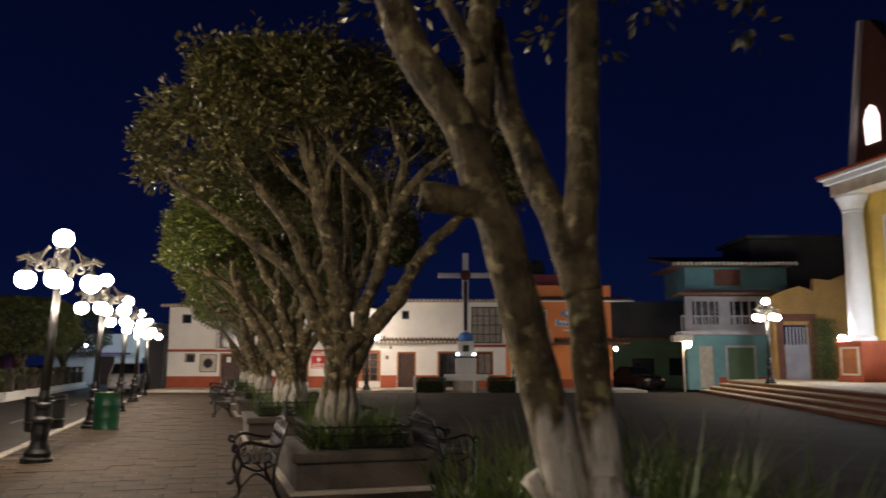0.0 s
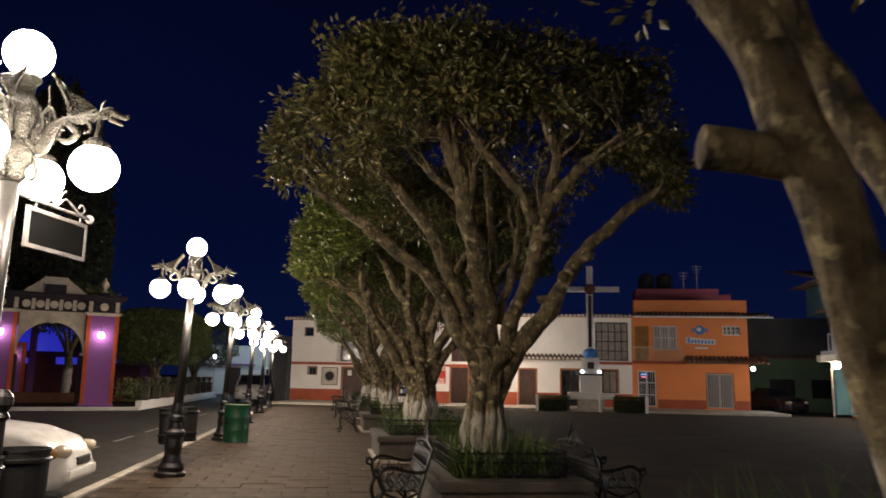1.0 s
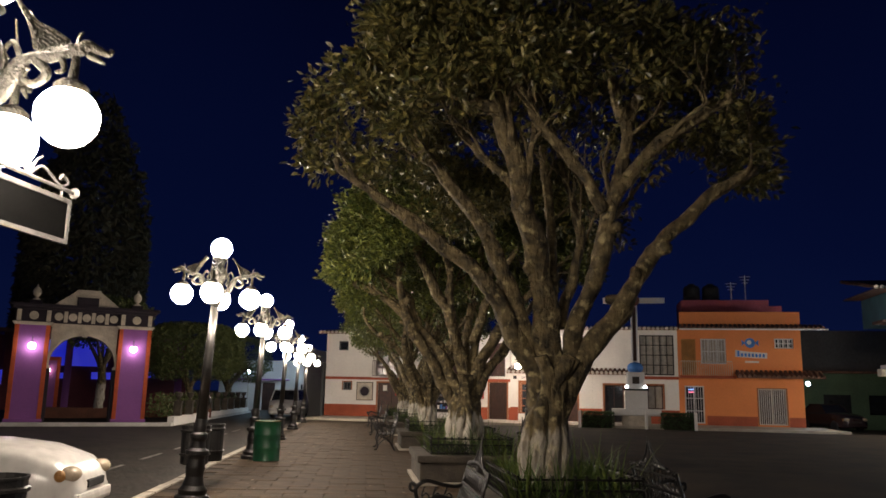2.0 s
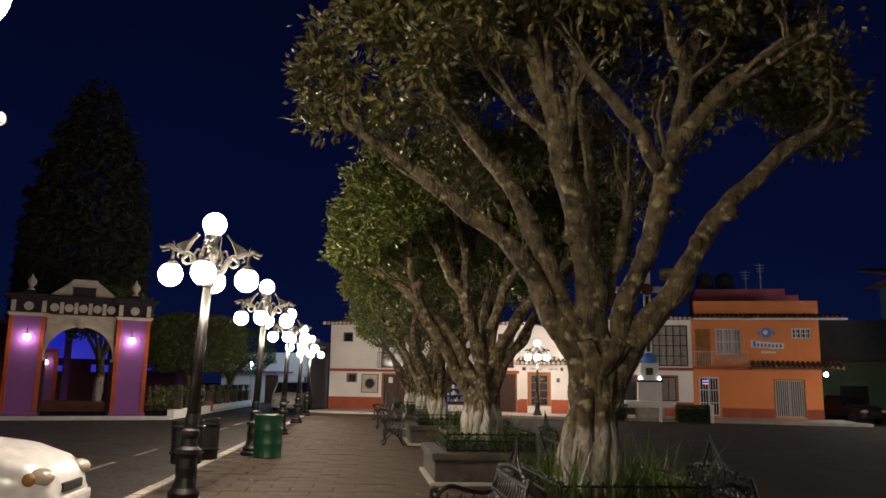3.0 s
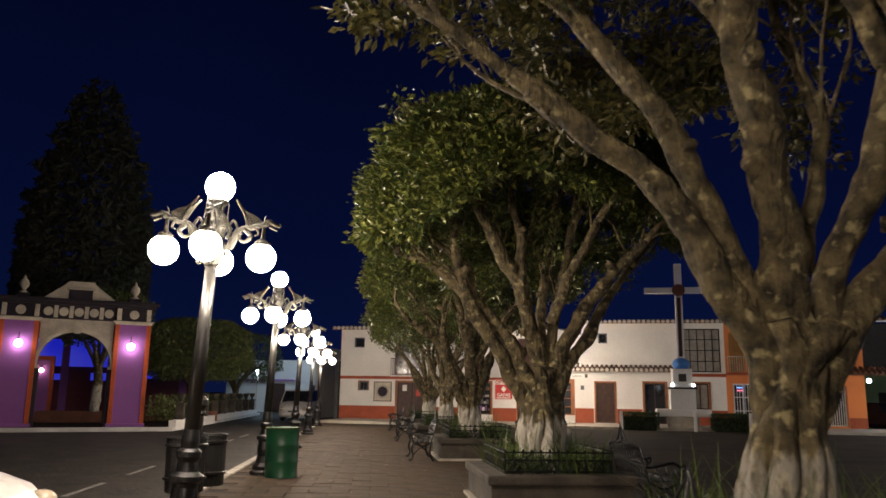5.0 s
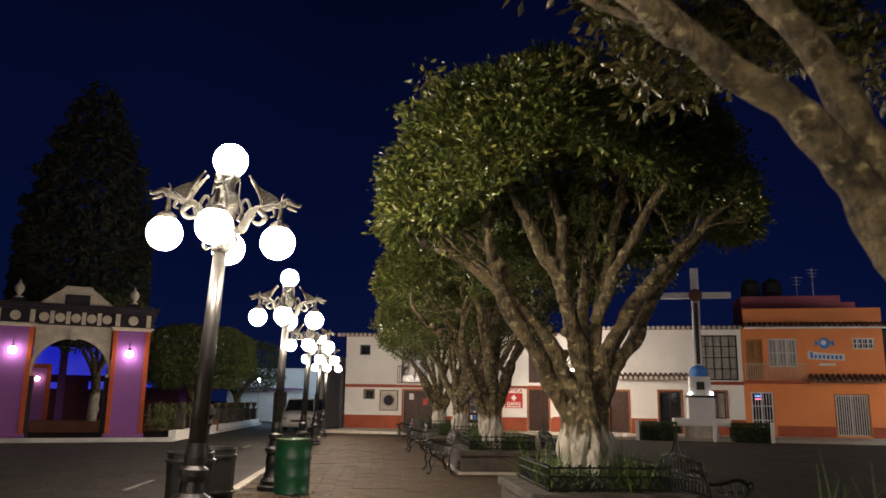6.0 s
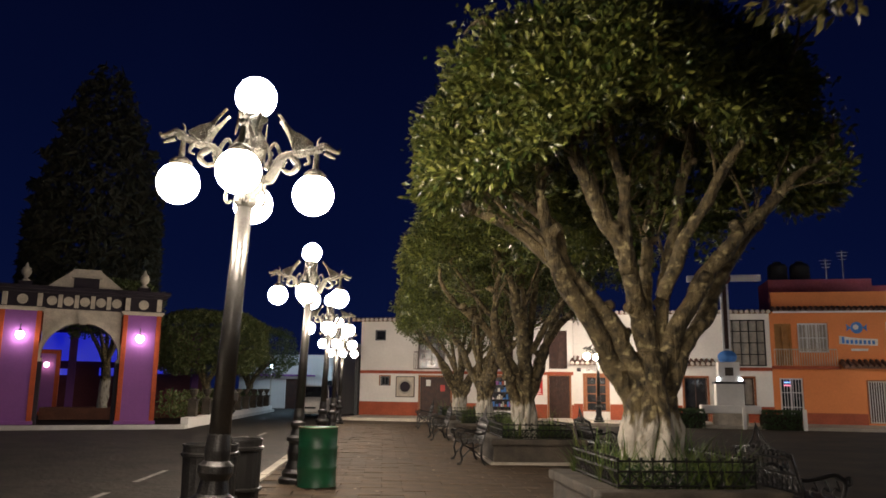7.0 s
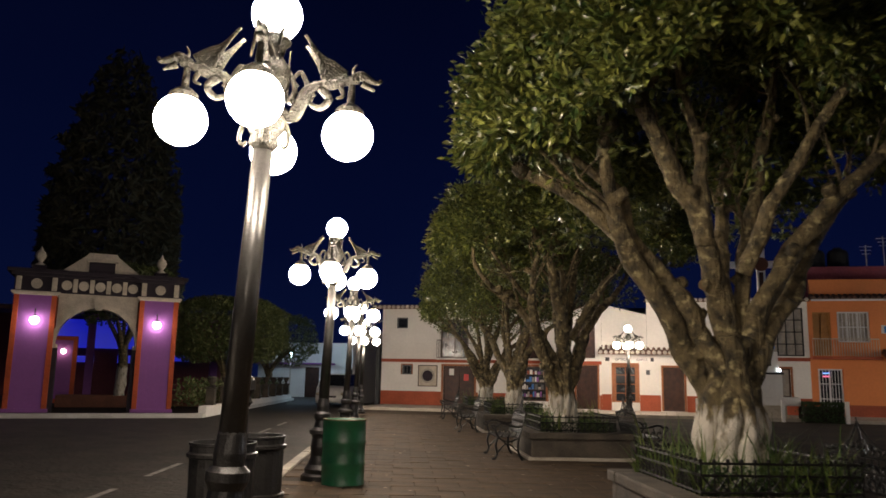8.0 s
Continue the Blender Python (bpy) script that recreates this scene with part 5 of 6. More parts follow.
# ---- the purple garden arch ----
arch = thing("garden_arch", "purple plaster garden arch with red-orange pilaster edges and cream trim", "arch", pose(-24.2, 34.8, -0.06, 0, 0, 37))
for s in (-1, 1):
    a, b = (1.45, 2.88) if s > 0 else (-2.88, -1.45)
    pil = part("pilaster", boxes((a + 0.18, b - 0.18, -0.5, 0.5, 0.0, 4.28)), M_purple, arch, "purple plastered pilaster")
    part("edge", boxes((a, a + 0.178, -0.54, 0.54, 0.0, 4.28), bevel=0.01), M_redtrim, pil, "red-orange painted edge")
    part("edge", boxes((b - 0.178, b, -0.54, 0.54, 0.0, 4.28), bevel=0.01), M_redtrim, pil, "red-orange painted edge")
    part("plinth", boxes((a - 0.05, b + 0.05, -0.58, 0.58, 0.0, 0.14), bevel=0.02), M_purple, pil)
    part("capital", boxes((a - 0.04, b + 0.04, -0.58, 0.58, 4.282, 4.34), (a - 0.1, b + 0.1, -0.64, 0.64, 4.34, 4.42), bevel=0.012), M_cream, pil)
    c = (a + b) / 2
    part("frieze_block", boxes((a - 0.02, b + 0.02, -0.55, 0.55, 4.422, 4.98)), M_darkpurple, arch)
    for x in (a + 0.12, b - 0.12):
        part("triglyph", boxes((x - 0.09, x + 0.09, -0.60, -0.552, 4.45, 4.95), bevel=0.01), M_cream, arch)
    part("roundel", lathe(bmesh.new(), [(0.19, -0.60), (0.19, -0.565), (0.14, -0.552)], 20, (c, 0, 4.7), "Y"), M_cream, arch, "cream plaster roundel")
    part("cornice", boxes((a - 0.15, b + 0.15, -0.68, 0.68, 4.982, 5.10), (a - 0.28, b + 0.28, -0.80, 0.80, 5.10, 5.24), bevel=0.02), M_darkpurple, arch)
    part("urn_base", boxes((c - 0.25, c + 0.25, -0.25, 0.25, 5.242, 5.44), bevel=0.02), M_darkpurple, arch)
    part("urn", lathe(bmesh.new(), [(0.18, 5.44), (0.16, 5.5), (0.07, 5.56), (0.08, 5.6), (0.17, 5.72), (0.20, 5.86), (0.15, 5.92), (0.17, 5.95), (0.08, 6.02), (0.04, 6.12), (0.01, 6.2)], 16, (c, 0, 0)), M_cream, arch, "cream stone urn", smooth=True)
    wl_ = thing("wall_lamp", "lit round globe lamp on a short dark wall bracket", "lamp", pose(-24.2, 34.8, -0.06, 0, 0, 37) @ pose(c - 0.05 * s, -0.5, 3.3), "wall lamps of the arch")
    bm = tube(bmesh.new(), [(0, 0, 0.42), (0, -0.1, 0.46), (0, -0.2, 0.40), (0, -0.22, 0.2)], 0.02, 0.02, 7)
    lathe(bm, [(0.08, 0.16), (0.09, 0.19), (0.04, 0.24)], 12, (0, -0.22, 0))
    part("bracket", bm, M_iron, wl_)
    part("globe", ball(bmesh.new(), (0, -0.22, 0.04), 0.145, 20, 12), M_globe_pink, wl_, "lit white globe", smooth=True)
# spandrel wall with the round opening
bm = bmesh.new()
NA = 28
for k in range(NA):
    t0, t1 = math.pi * k / NA, math.pi * (k + 1) / NA
    p = [(-1.4 * math.cos(t0), 2.5 + 1.4 * math.sin(t0)), (-1.4 * math.cos(t1), 2.5 + 1.4 * math.sin(t1))]
    prism(bm, [p[0], p[1], (p[1][0], 4.4), (p[0][0], 4.4)], -0.34, 0.34)
bmesh.ops.remove_doubles(bm, verts=bm.verts[:], dist=1e-4)
part("spandrel", bm, M_cream, arch, "cream stone spandrel")
bm = bmesh.new()
for k in range(NA):
    t0, t1 = math.pi * k / NA, math.pi * (k + 1) / NA
    pts = [(-r * math.cos(t), 2.5 + r * math.sin(t)) for r, t in ((1.39, t0), (1.39, t1), (1.55, t1), (1.55, t0))]
    prism(bm, pts, -0.42, -0.341)
for s in (-1, 1):
    box(bm, s * 1.42 - 0.1, s * 1.42 + 0.1, -0.42, 0.40, 2.36, 2.5)
part("archivolt", bm, M_cream, arch, "moulded cream arch ring")
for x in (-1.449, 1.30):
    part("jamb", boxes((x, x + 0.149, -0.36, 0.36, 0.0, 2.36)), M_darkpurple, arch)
part("keystone", prism(bmesh.new(), [(-0.11, 3.82), (0.11, 3.82), (0.2, 4.2), (-0.2, 4.2)], -0.50, -0.343), M_cream, arch)
part("frieze", boxes((-1.44, 1.44, -0.45, 0.45, 4.402, 4.98)), M_darkpurple, arch)
for k in range(5):
    x = -1.16 + 0.58 * k
    part("roundel", lathe(bmesh.new(), [(0.18, -0.50), (0.18, -0.465), (0.13, -0.452)], 20, (x, 0, 4.7), "Y"), M_cream, arch, "cream plaster roundel")
    if k < 4:
        part("triglyph", boxes((x + 0.21, x + 0.37, -0.50, -0.452, 4.45, 4.95), bevel=0.01), M_cream, arch)
part("cornice", boxes((-1.3, 1.3, -0.6, 0.6, 4.982, 5.10), (-1.3, 1.3, -0.7, 0.7, 5.10, 5.24), bevel=0.02), M_darkpurple, arch)
part("pediment", prism(bmesh.new(), [(-1.42, 5.242), (1.42, 5.242), (0.56, 5.92), (0.5, 6.02), (-0.5, 6.02), (-0.56, 5.92)], -0.3, 0.3), M_cream, arch, "cream trapezoid pediment")
part("tablet", boxes((-0.46, 0.46, -0.42, -0.302, 5.25, 5.66), bevel=0.02), M_darkpurple, arch)
part("tablet_cap", boxes((-0.55, 0.55, -0.48, -0.302, 5.662, 5.76), bevel=0.02), M_cream, arch)

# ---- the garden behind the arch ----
# emission that stands in for blue light falling on the arcade wall
M_bluelit = glow("blue_wall_glow", (0.008, 0.022, 1.0), 0.28)
M_cool = glow("cool_white_lamp", (0.55, 0.78, 1.0), 220.0)
M_warmsmall = glow("warm_small_lamp", (1.0, 0.80, 0.55), 130.0)
M_redwall = material("dark_red_plaster", (0.16, 0.035, 0.045), 0.85, scale=0.8, fine=9, bump=0.15)
garden = pose(-24.2, 34.8, -0.06, 0, 0, 37)
arc = thing("garden_arcade", "long dark red arcade with blue-lit bays behind the garden", "building", garden @ pose(0, 19, 0))
part("wall", boxes((-24, 8, 3.0, 3.3, 0, 5.0)), M_redwall, arc)
part("roof", boxes((-24.3, 8.3, -1.2, 3.6, 5.0, 5.25)), M_tile, arc)
for k in range(9):
    x = -22 + 3.6 * k
    part("column", boxes((x - 0.22, x + 0.22, -0.6, -0.16, 0, 4.7), (x - 0.32, x + 0.32, -0.7, -0.06, 4.7, 5.0), bevel=0.02), M_redwall if k % 2 else M_purple, arc)
# glowing panels added for the blue-lit parts of the wall, no lamps themselves
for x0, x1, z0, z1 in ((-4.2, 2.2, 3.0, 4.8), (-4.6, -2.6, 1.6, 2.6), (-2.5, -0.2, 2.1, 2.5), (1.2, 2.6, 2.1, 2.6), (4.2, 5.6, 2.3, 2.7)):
    bl = thing("blue_sign_light", "glowing panel standing in for blue light on the arcade wall", "light", garden @ pose(0, 21.9, 0), "blue lights of the arcade")
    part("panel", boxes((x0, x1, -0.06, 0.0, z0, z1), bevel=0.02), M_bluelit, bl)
ip = thing("garden_pier", "purple and red garden pier with a small lit lamp", "pier", garden @ pose(-1.45, 9.5, 0))
part("body", boxes((-0.6, 0.6, -0.3, 0.3, 0, 3.2), bevel=0.02), M_redtrim, ip)
part("panel", boxes((-0.4, 0.4, -0.33, -0.301, 0.2, 3.0)), M_purple, ip)
part("lamp_globe", ball(bmesh.new(), (0.0, -0.5, 2.45), 0.11, 16, 10), glow("dim_pier_globe", (1.0, 0.75, 0.6), 14.0), ip, smooth=True)
part("lamp_bracket", boxes((-0.02, 0.02, -0.5, -0.33, 2.6, 2.64)), M_iron, ip)
bed = thing("orange_bed_wall", "low orange-painted garden bed with dark soil", "planter", garden @ pose(1.0, 5.0, 0))
part("wall", boxes((-2.4, 2.0, -0.8, -0.65, 0, 0.5), (-2.4, 2.0, 0.85, 1.0, 0, 0.5), (-2.4, -2.25, -0.648, 0.848, 0, 0.5), (1.85, 2.0, -0.648, 0.848, 0, 0.5), bevel=0.01), M_brown, bed)
part("soil", boxes((-2.24, 1.84, -0.64, 0.84, 0.1, 0.42)), M_soil, bed)
bed2 = copy_thing(bed, garden @ pose(5.0, 6.5, 0))


def plain_tree(x, y, z, trunk_h, radius, z0, z1, n, seed, white=1.4):
    t = thing("clipped_tree", "dark clipped tree with a whitewashed trunk in the garden", "tree", pose(x, y, z), "garden trees")
    rng = random.Random(seed)
    bm = bmesh.new()
    tube(bm, [(0, 0, -0.05), (0.05, 0, trunk_h * 0.5), (0, 0.05, trunk_h)], 0.24, 0.2, 10, 4, 0.3)
    for k in range(6):
        a = 1.05 * k + rng.random()
        tube(bm, [(0, 0, trunk_h * 0.8), (0.5 * math.cos(a), 0.5 * math.sin(a), trunk_h + 0.5), (radius * 0.6 * math.cos(a), radius * 0.6 * math.sin(a), z0 + 0.6)], 0.12, 0.05, 8, 4, 0.3)
    part("trunk", bm, M_bark0, t, smooth=True)
    c, nm = crown_points(n, radius, z0, z1, rng, holes=0.95)
    leaves("crown", c, nm, 0.2, 0.1, M_leafdark, t, seed=seed)
    return t


plain_tree(-24.6, 45.5, -0.06, 1.8, 3.2, 2.9, 5.4, 15000, 41)
plain_tree(-26.5, 54.5, -0.06, 1.8, 3.0, 2.9, 5.4, 6000, 42)
p_ = (garden @ pose(1.1, 5.2, 0)).translation
plain_tree(p_.x, p_.y, 0.3, 2.6, 2.4, 4.0, 6.0, 5000, 43)
cn = thing("conifer", "tall dark conifer behind the garden", "tree", pose(-43.0, 60.0, -0.1))
part("trunk", tube(bmesh.new(), [(0, 0, -0.1), (0, 0, 26)], 0.5, 0.05, 10, 4), M_bark, cn)
rg = np.random.default_rng(50)
n = 16000
zz = 3 + 24.5 * (1 - np.sqrt(rg.random(n)))
aa = rg.uniform(0, 2 * np.pi, n)
tier = 1 + 0.10 * np.sin(zz * 2.3 + aa * 2) + 0.08 * np.sin(zz * 5.1 + aa * 3)
rr = 0.98 * np.maximum(27.8 - zz, 0) ** 0.62 * tier * (0.45 + 0.6 * rg.random(n) ** 0.5)
rr = np.minimum(rr, 4.9)
c = np.stack([rr * np.cos(aa), rr * np.sin(aa), zz], 1)
leaves("crown", c, np.stack([np.cos(aa), np.sin(aa), 0 * aa - 0.5], 1), 0.9, 0.32, M_conifer, cn, "dark drooping needles", seed=51)

# low white garden wall with urn pillars along the side street
gw = thing("garden_wall", "low white garden wall with stone pillars and urns", "wall", pose(-20.05, 35.9, -0.18, 0, 0, 16))
part("wall", boxes((-0.2, 0.1, 0.0, 22.0, 0, 0.42), bevel=0.02), M_white, gw)
for k in range(9):
    y = 1.2 + 2.4 * k
    part("pillar", boxes((-0.22, 0.12, y - 0.17, y + 0.17, 0.42, 1.05), (-0.27, 0.17, y - 0.22, y + 0.22, 1.05, 1.12), bevel=0.02), M_stone, gw)
    part("urn", lathe(bmesh.new(), [(0.1, 1.12), (0.06, 1.2), (0.16, 1.35), (0.19, 1.5), (0.13, 1.52)], 12, (-0.05, y, 0)), M_stone, gw)
rh = np.random.default_rng(60)
n = 3000
c = np.stack([rh.uniform(-1.3, -0.35, n), rh.uniform(0.3, 21.5, n), rh.uniform(0.35, 1.25, n) + 0.15 * np.sin(np.arange(n))], 1)
hg = thing("garden_shrubs", "dark low shrubs behind the garden wall", "shrubs", pose(-20.05, 35.9, -0.06, 0, 0, 16), kind="stuff")
leaves("foliage", c, np.tile([0.4, 0.0, 0.6], (n, 1)), 0.18, 0.1, M_leafdark, hg, seed=61)


# ---- street end ----
se = thing("street_end_house", "pale bluish-lit house closing the side street", "house", pose(-30.0, 66, -0.18))
part("wall", wall_bm(-3.0, 9.0, 0, 4.2, 0, 0.3, [(1.0, 2.2, 0, 2.3), (4.5, 6.0, 1.0, 2.2)]), M_white, se)
part("door", boxes((1.0, 2.2, 0.12, 0.18, 0, 2.3)), M_wood, se)
part("window", boxes((4.5, 6.0, 0.12, 0.18, 1.0, 2.2)), M_glass, se)
part("awning", prism(bmesh.new(), [(-2.5, 2.5), (3.5, 2.5), (3.5, 2.62), (-2.5, 2.62)], -1.6, -0.01), M_purple, se)
part("side_wall", boxes((9.3, 9.6, -12, 10, 0, 4.6)), M_white, se)
sd = thing("side_street_house", "dim two-storey house along the side street", "house", pose(-16.9, 47.6, -0.18))
part("wall", boxes((-0.2, 0.0, 0.0, 16, 0.0, 3.4)), M_grey, sd)
# two street bulbs; the last one is added to light the street end house
for x, y, z in ((-21.4, 58.0, 2.6), (-22.6, 63.0, 2.9), (-28.2, 61.5, 3.0)):
    lp = thing("street_bulb", "small cool white street or fill bulb on a slim pole", "lamp", pose(x, y, -0.18), "cool street bulbs")
    part("pole", tube(bmesh.new(), [(0, 0, 0), (0, 0, z)], 0.05, 0.04, 8, curve=False), M_cream, lp)
    part("bulb", ball(bmesh.new(), (0, -0.05, z + 0.1), 0.13, 14, 9), M_cool, lp)


# ---- vehicles ----
def wheel(parent, x, y, r=0.31, w=0.2):
    t = part("wheel", lathe(bmesh.new(), [(r * 0.6, -w / 2), (r * 0.92, -w / 2), (r, -w * 0.35), (r, w * 0.35), (r * 0.92, w / 2), (r * 0.6, w / 2)], 24, (x, y, r), "X"), M_rubber, parent, "black tyre")
    part("rim", lathe(bmesh.new(), [(0.05, -w * 0.46), (r * 0.6, -w * 0.5), (r * 0.62, w * 0.5), (0.05, w * 0.46)], 16, (x, y, r), "X"), M_chrome, t)


def car(m, label, paint, L=4.3, W=1.7, H=1.5, van=False, name="car", group=""):
    """Nose towards +y, origin at the middle of the nose on the ground."""
    t = thing(name, label, "car" if not van else "van", m, group)
    # rounded hull from cross-sections along y: (y, half width, floor, shoulder height)
    sec = [(0.0, 0.52, 0.34, 0.54), (-0.09, 0.70, 0.24, 0.70), (-0.28, 0.80, 0.20, 0.84), (-0.65, 0.845, 0.2, 0.96), (-1.25, 0.85, 0.2, 1.03), (-2.2, 0.85, 0.2, 1.04), (-3.3, 0.85, 0.2, 1.03), (-3.9, 0.82, 0.22, 1.0), (-4.2, 0.74, 0.26, 0.85), (-4.3, 0.62, 0.34, 0.68)]
    if van:
        sec = [(y, hw * 1.1, f, s * 1.12) for y, hw, f, s in sec]
    bm = bmesh.new()
    rings = []
    for y, hw, f, s in sec:
        pts = [(-hw * 0.96, f), (-hw, f + 0.14), (-hw, (f + s) / 2 + 0.05), (-hw * 0.97, s - 0.09), (-hw * 0.86, s - 0.015), (-hw * 0.5, s + 0.035), (0, s + 0.05)]
        pts += [(-x, z) for x, z in reversed(pts[:-1])]
        rings.append([bm.verts.new((x, y * L / 4.3, z)) for x, z in pts])
    for a, b in zip(rings, rings[1:]):
        for i in range(len(a) - 1):
            bm.faces.new((a[i], a[i + 1], b[i + 1], b[i]))
        bm.faces.new((a[-1], a[0], b[0], b[-1]))
    bm.faces.new(rings[0])
    bm.faces.new(rings[-1][::-1])
    bmesh.ops.recalc_face_normals(bm, faces=bm.faces[:])
    body = part("body", bm, paint, t, smooth=True)
    # cabin
    cab = [(-1.5, 0.74, 0.93), (-2.25, 0.62, H - 0.04), (-2.7, 0.60, H), (-3.3, 0.60, H - 0.02), (-4.0, 0.74, 0.93)] if not van else [(-0.65, 0.80, 1.0), (-1.15, 0.72, H - 0.05), (-2.0, 0.72, H), (-3.9, 0.72, H), (-4.2, 0.78, 1.0)]
    bm = bmesh.new()
    prev = None
    for y, hw, z in cab:
        r = [bm.verts.new(v) for v in ((-0.80 if not van else -0.9, y, 0.88), (-hw, y, z), (hw, y, z), (0.80 if not van else 0.9, y, 0.88))]
        if prev:
            for i in range(3):
                bm.faces.new((prev[i], prev[i + 1], r[i + 1], r[i]))
        prev = r
    bmesh.ops.recalc_face_normals(bm, faces=bm.faces[:])
    part("glasshouse", bm, M_glass, t, "dark glass cabin")
    bm = bmesh.new()
    yr0, yr1 = cab[1][0] - 0.02, cab[-2][0]
    slab(bm, [(-cab[1][1] - 0.01, yr0), (cab[1][1] + 0.01, yr0), (cab[1][1] + 0.01, yr1), (-cab[1][1] - 0.01, yr1)], H - 0.03, H + 0.03)
    for s in (-1, 1):
        for a, b in ((cab[0], cab[1]), (cab[-1], cab[-2])):
            tube(bm, [(s * 0.81 if not van else s * 0.9, a[0], 0.9), (s * (b[1] + 0.01), b[0], H)], 0.035, 0.035, 6, curve=False)
    part("roof", bm, paint, t)
    for s in (-1, 1):
        bm = ball(bmesh.new(), (0, 0, 0), 1.0, 16, 10)
        for v in bm.verts:
            v.co = Vector((s * (0.56 if not van else 0.66) + v.co.x * 0.17, -0.13 + v.co.y * 0.13, 0.69 + v.co.z * 0.095))
        hl = part("headlight", bm, M_lens, t, "clear rounded headlight", smooth=True)
        part("indicator", ball(bmesh.new(), (s * 0.72, -0.19, 0.68), 0.07, 12, 8), M_ochre, hl, "amber indicator")
        for y in (-0.85, -3.4):
            wheel(t, s * 0.78, y * L / 4.3)
    part("bumper", boxes((-0.62, 0.62, -0.10, 0.03, 0.30, 0.46), bevel=0.05), paint, t)
    part("grille", boxes((-0.3, 0.3, -0.05, 0.02, 0.50, 0.60), bevel=0.015), M_rubber, t)
    return t


car(pose(-7.2, 11.62, -0.18, 0, 0, -73), "white rounded sedan parked at the kerb", M_carwhite)
car(pose(-19.9, 48.5, -0.18, 0, 0, 190), "white van parked in the side street", M_carwhite, L=4.6, W=1.9, H=1.75, van=True, name="van")
car(pose(13.7, 50.6, -0.18, 0, 0, 200), "dark parked car beside the green house", M_darkcar)


# ---- the corner beyond the orange house ----
gh = thing("green_house", "dark green plastered house with barred dark windows", "house", pose(10.6, 55.0, -0.18))
part("wall", wall_bm(0, 12, 0, 3.4, 0, 0.3, [(2.6, 4.2, 0.9, 2.1), (5.2, 6.6, 0.9, 2.1)]), M_greenwall, gh)
for x0, x1 in ((2.6, 4.2), (5.2, 6.6)):
    part("window", boxes((x0, x1, 0.1, 0.16, 0.9, 2.1)), M_glass, gh)
part("upper_storey", boxes((0.5, 12, 1.5, 8, 3.4, 6.2)), M_grey, gh)
part("roof", boxes((-0.3, 12.3, -0.5, 1.49, 3.4, 3.55)), M_tile, gh)
kb = thing("shop_bulb", "small cool white bulb under the awning of the orange house", "lamp", pose(10.4, 47.35, 2.42))
part("bulb", ball(bmesh.new(), (0, 0, 0), 0.1, 14, 9), M_cool, kb)
part("holder", boxes((-0.3, -0.09, -0.03, 0.03, -0.02, 0.04)), M_iron, kb)

# ---- the blue house ----
M_lilac = material("greyed_lilac_paint", (0.38, 0.36, 0.39), 0.8, scale=1.2, fine=16, bump=0.2, grain=0.2)
bh = thing("blue_house", "teal two-storey house with a white gallery and clay tile roofs", "house", pose(14.7, 47.2, 0))
part("lower_wall", wall_bm(0, 5.2, 0, 3.25, 0, 0.3, [(0.7, 1.55, 0.1, 2.6), (2.4, 4.0, 0.55, 2.5)]), M_teal, bh)
part("red_base", boxes((1.8, 2.399, -0.02, 0, 0, 0.75), (2.4, 4.0, -0.02, 0, 0, 0.5), (4.001, 5.2, -0.02, 0, 0, 0.75)), M_redband, bh)
part("door", boxes((0.7, 1.55, 0.1, 0.16, 0.1, 2.6)), M_curtain, bh)
part("shutter", boxes((2.4, 4.0, 0.1, 0.16, 0.55, 2.5)), M_greenwall, bh)
part("window_trim", boxes((2.28, 4.12, -0.04, 0.02, 2.5, 2.64), (2.28, 2.398, -0.04, 0.02, 0.55, 2.5), (4.002, 4.12, -0.04, 0.02, 0.55, 2.5)), M_lilac, bh)
part("gallery_floor", boxes((-0.6, 5.3, -1.0, 0.3, 3.252, 3.45)), M_lilac, bh)
part("gallery_wall", wall_bm(0, 5.2, 3.452, 5.6, 0, 0.3, [(0.4, 2.0, 3.9, 5.3), (2.7, 4.6, 3.9, 5.3)]), M_lilac, bh)
for x0, x1 in ((0.4, 2.0), (2.7, 4.6)):
    w = part("window", boxes((x0, x1, 0.12, 0.18, 3.9, 5.3)), M_glass, bh)
    for k in range(4):
        x = x0 + (x1 - x0) * (k + 0.5) / 4
        part("mullion", boxes((x - 0.04, x + 0.04, 0.02, 0.1, 3.9, 5.3)), M_lilac, w)
bm = boxes((-0.6, 5.3, -1.0, -0.94, 4.3, 4.38))
for k in range(30):
    x = -0.58 + 5.84 * k / 29
    box(bm, x - 0.02, x + 0.02, -0.99, -0.95, 3.45, 4.3)
part("gallery_rail", bm, M_lilac, bh)
part("lower_roof", boxes((-0.8, 5.4, -1.2, 0.4, 5.602, 5.75)), M_tile, bh)
part("top_storey", boxes((0.2, 6.5, 0.5, 5, 5.75, 7.5)), M_teal, bh)
part("top_window", boxes((2.0, 3.6, 0.44, 0.498, 6.3, 7.3)), M_brown, bh)
part("top_band", boxes((0.1, 6.6, 0.38, 0.498, 5.76, 6.1)), M_lilac, bh)
part("back_block", boxes((5.3, 13.0, 3.0, 8, 6.0, 9.6), (5.0, 13.3, 2.7, 8.3, 9.6, 9.85)), M_grey, bh)
bm, be = bmesh.new(), bmesh.new()
for k in range(28):
    x = -0.8 + 7.4 * k / 27
    tube(bm, [(x, -0.6, 7.55), (x, 5.0, 8.6)], 0.11, 0.11, 6, curve=False)
    tube(be, [(x, -0.72, 7.53), (x, -0.6, 7.55)], 0.115, 0.115, 7, curve=False)
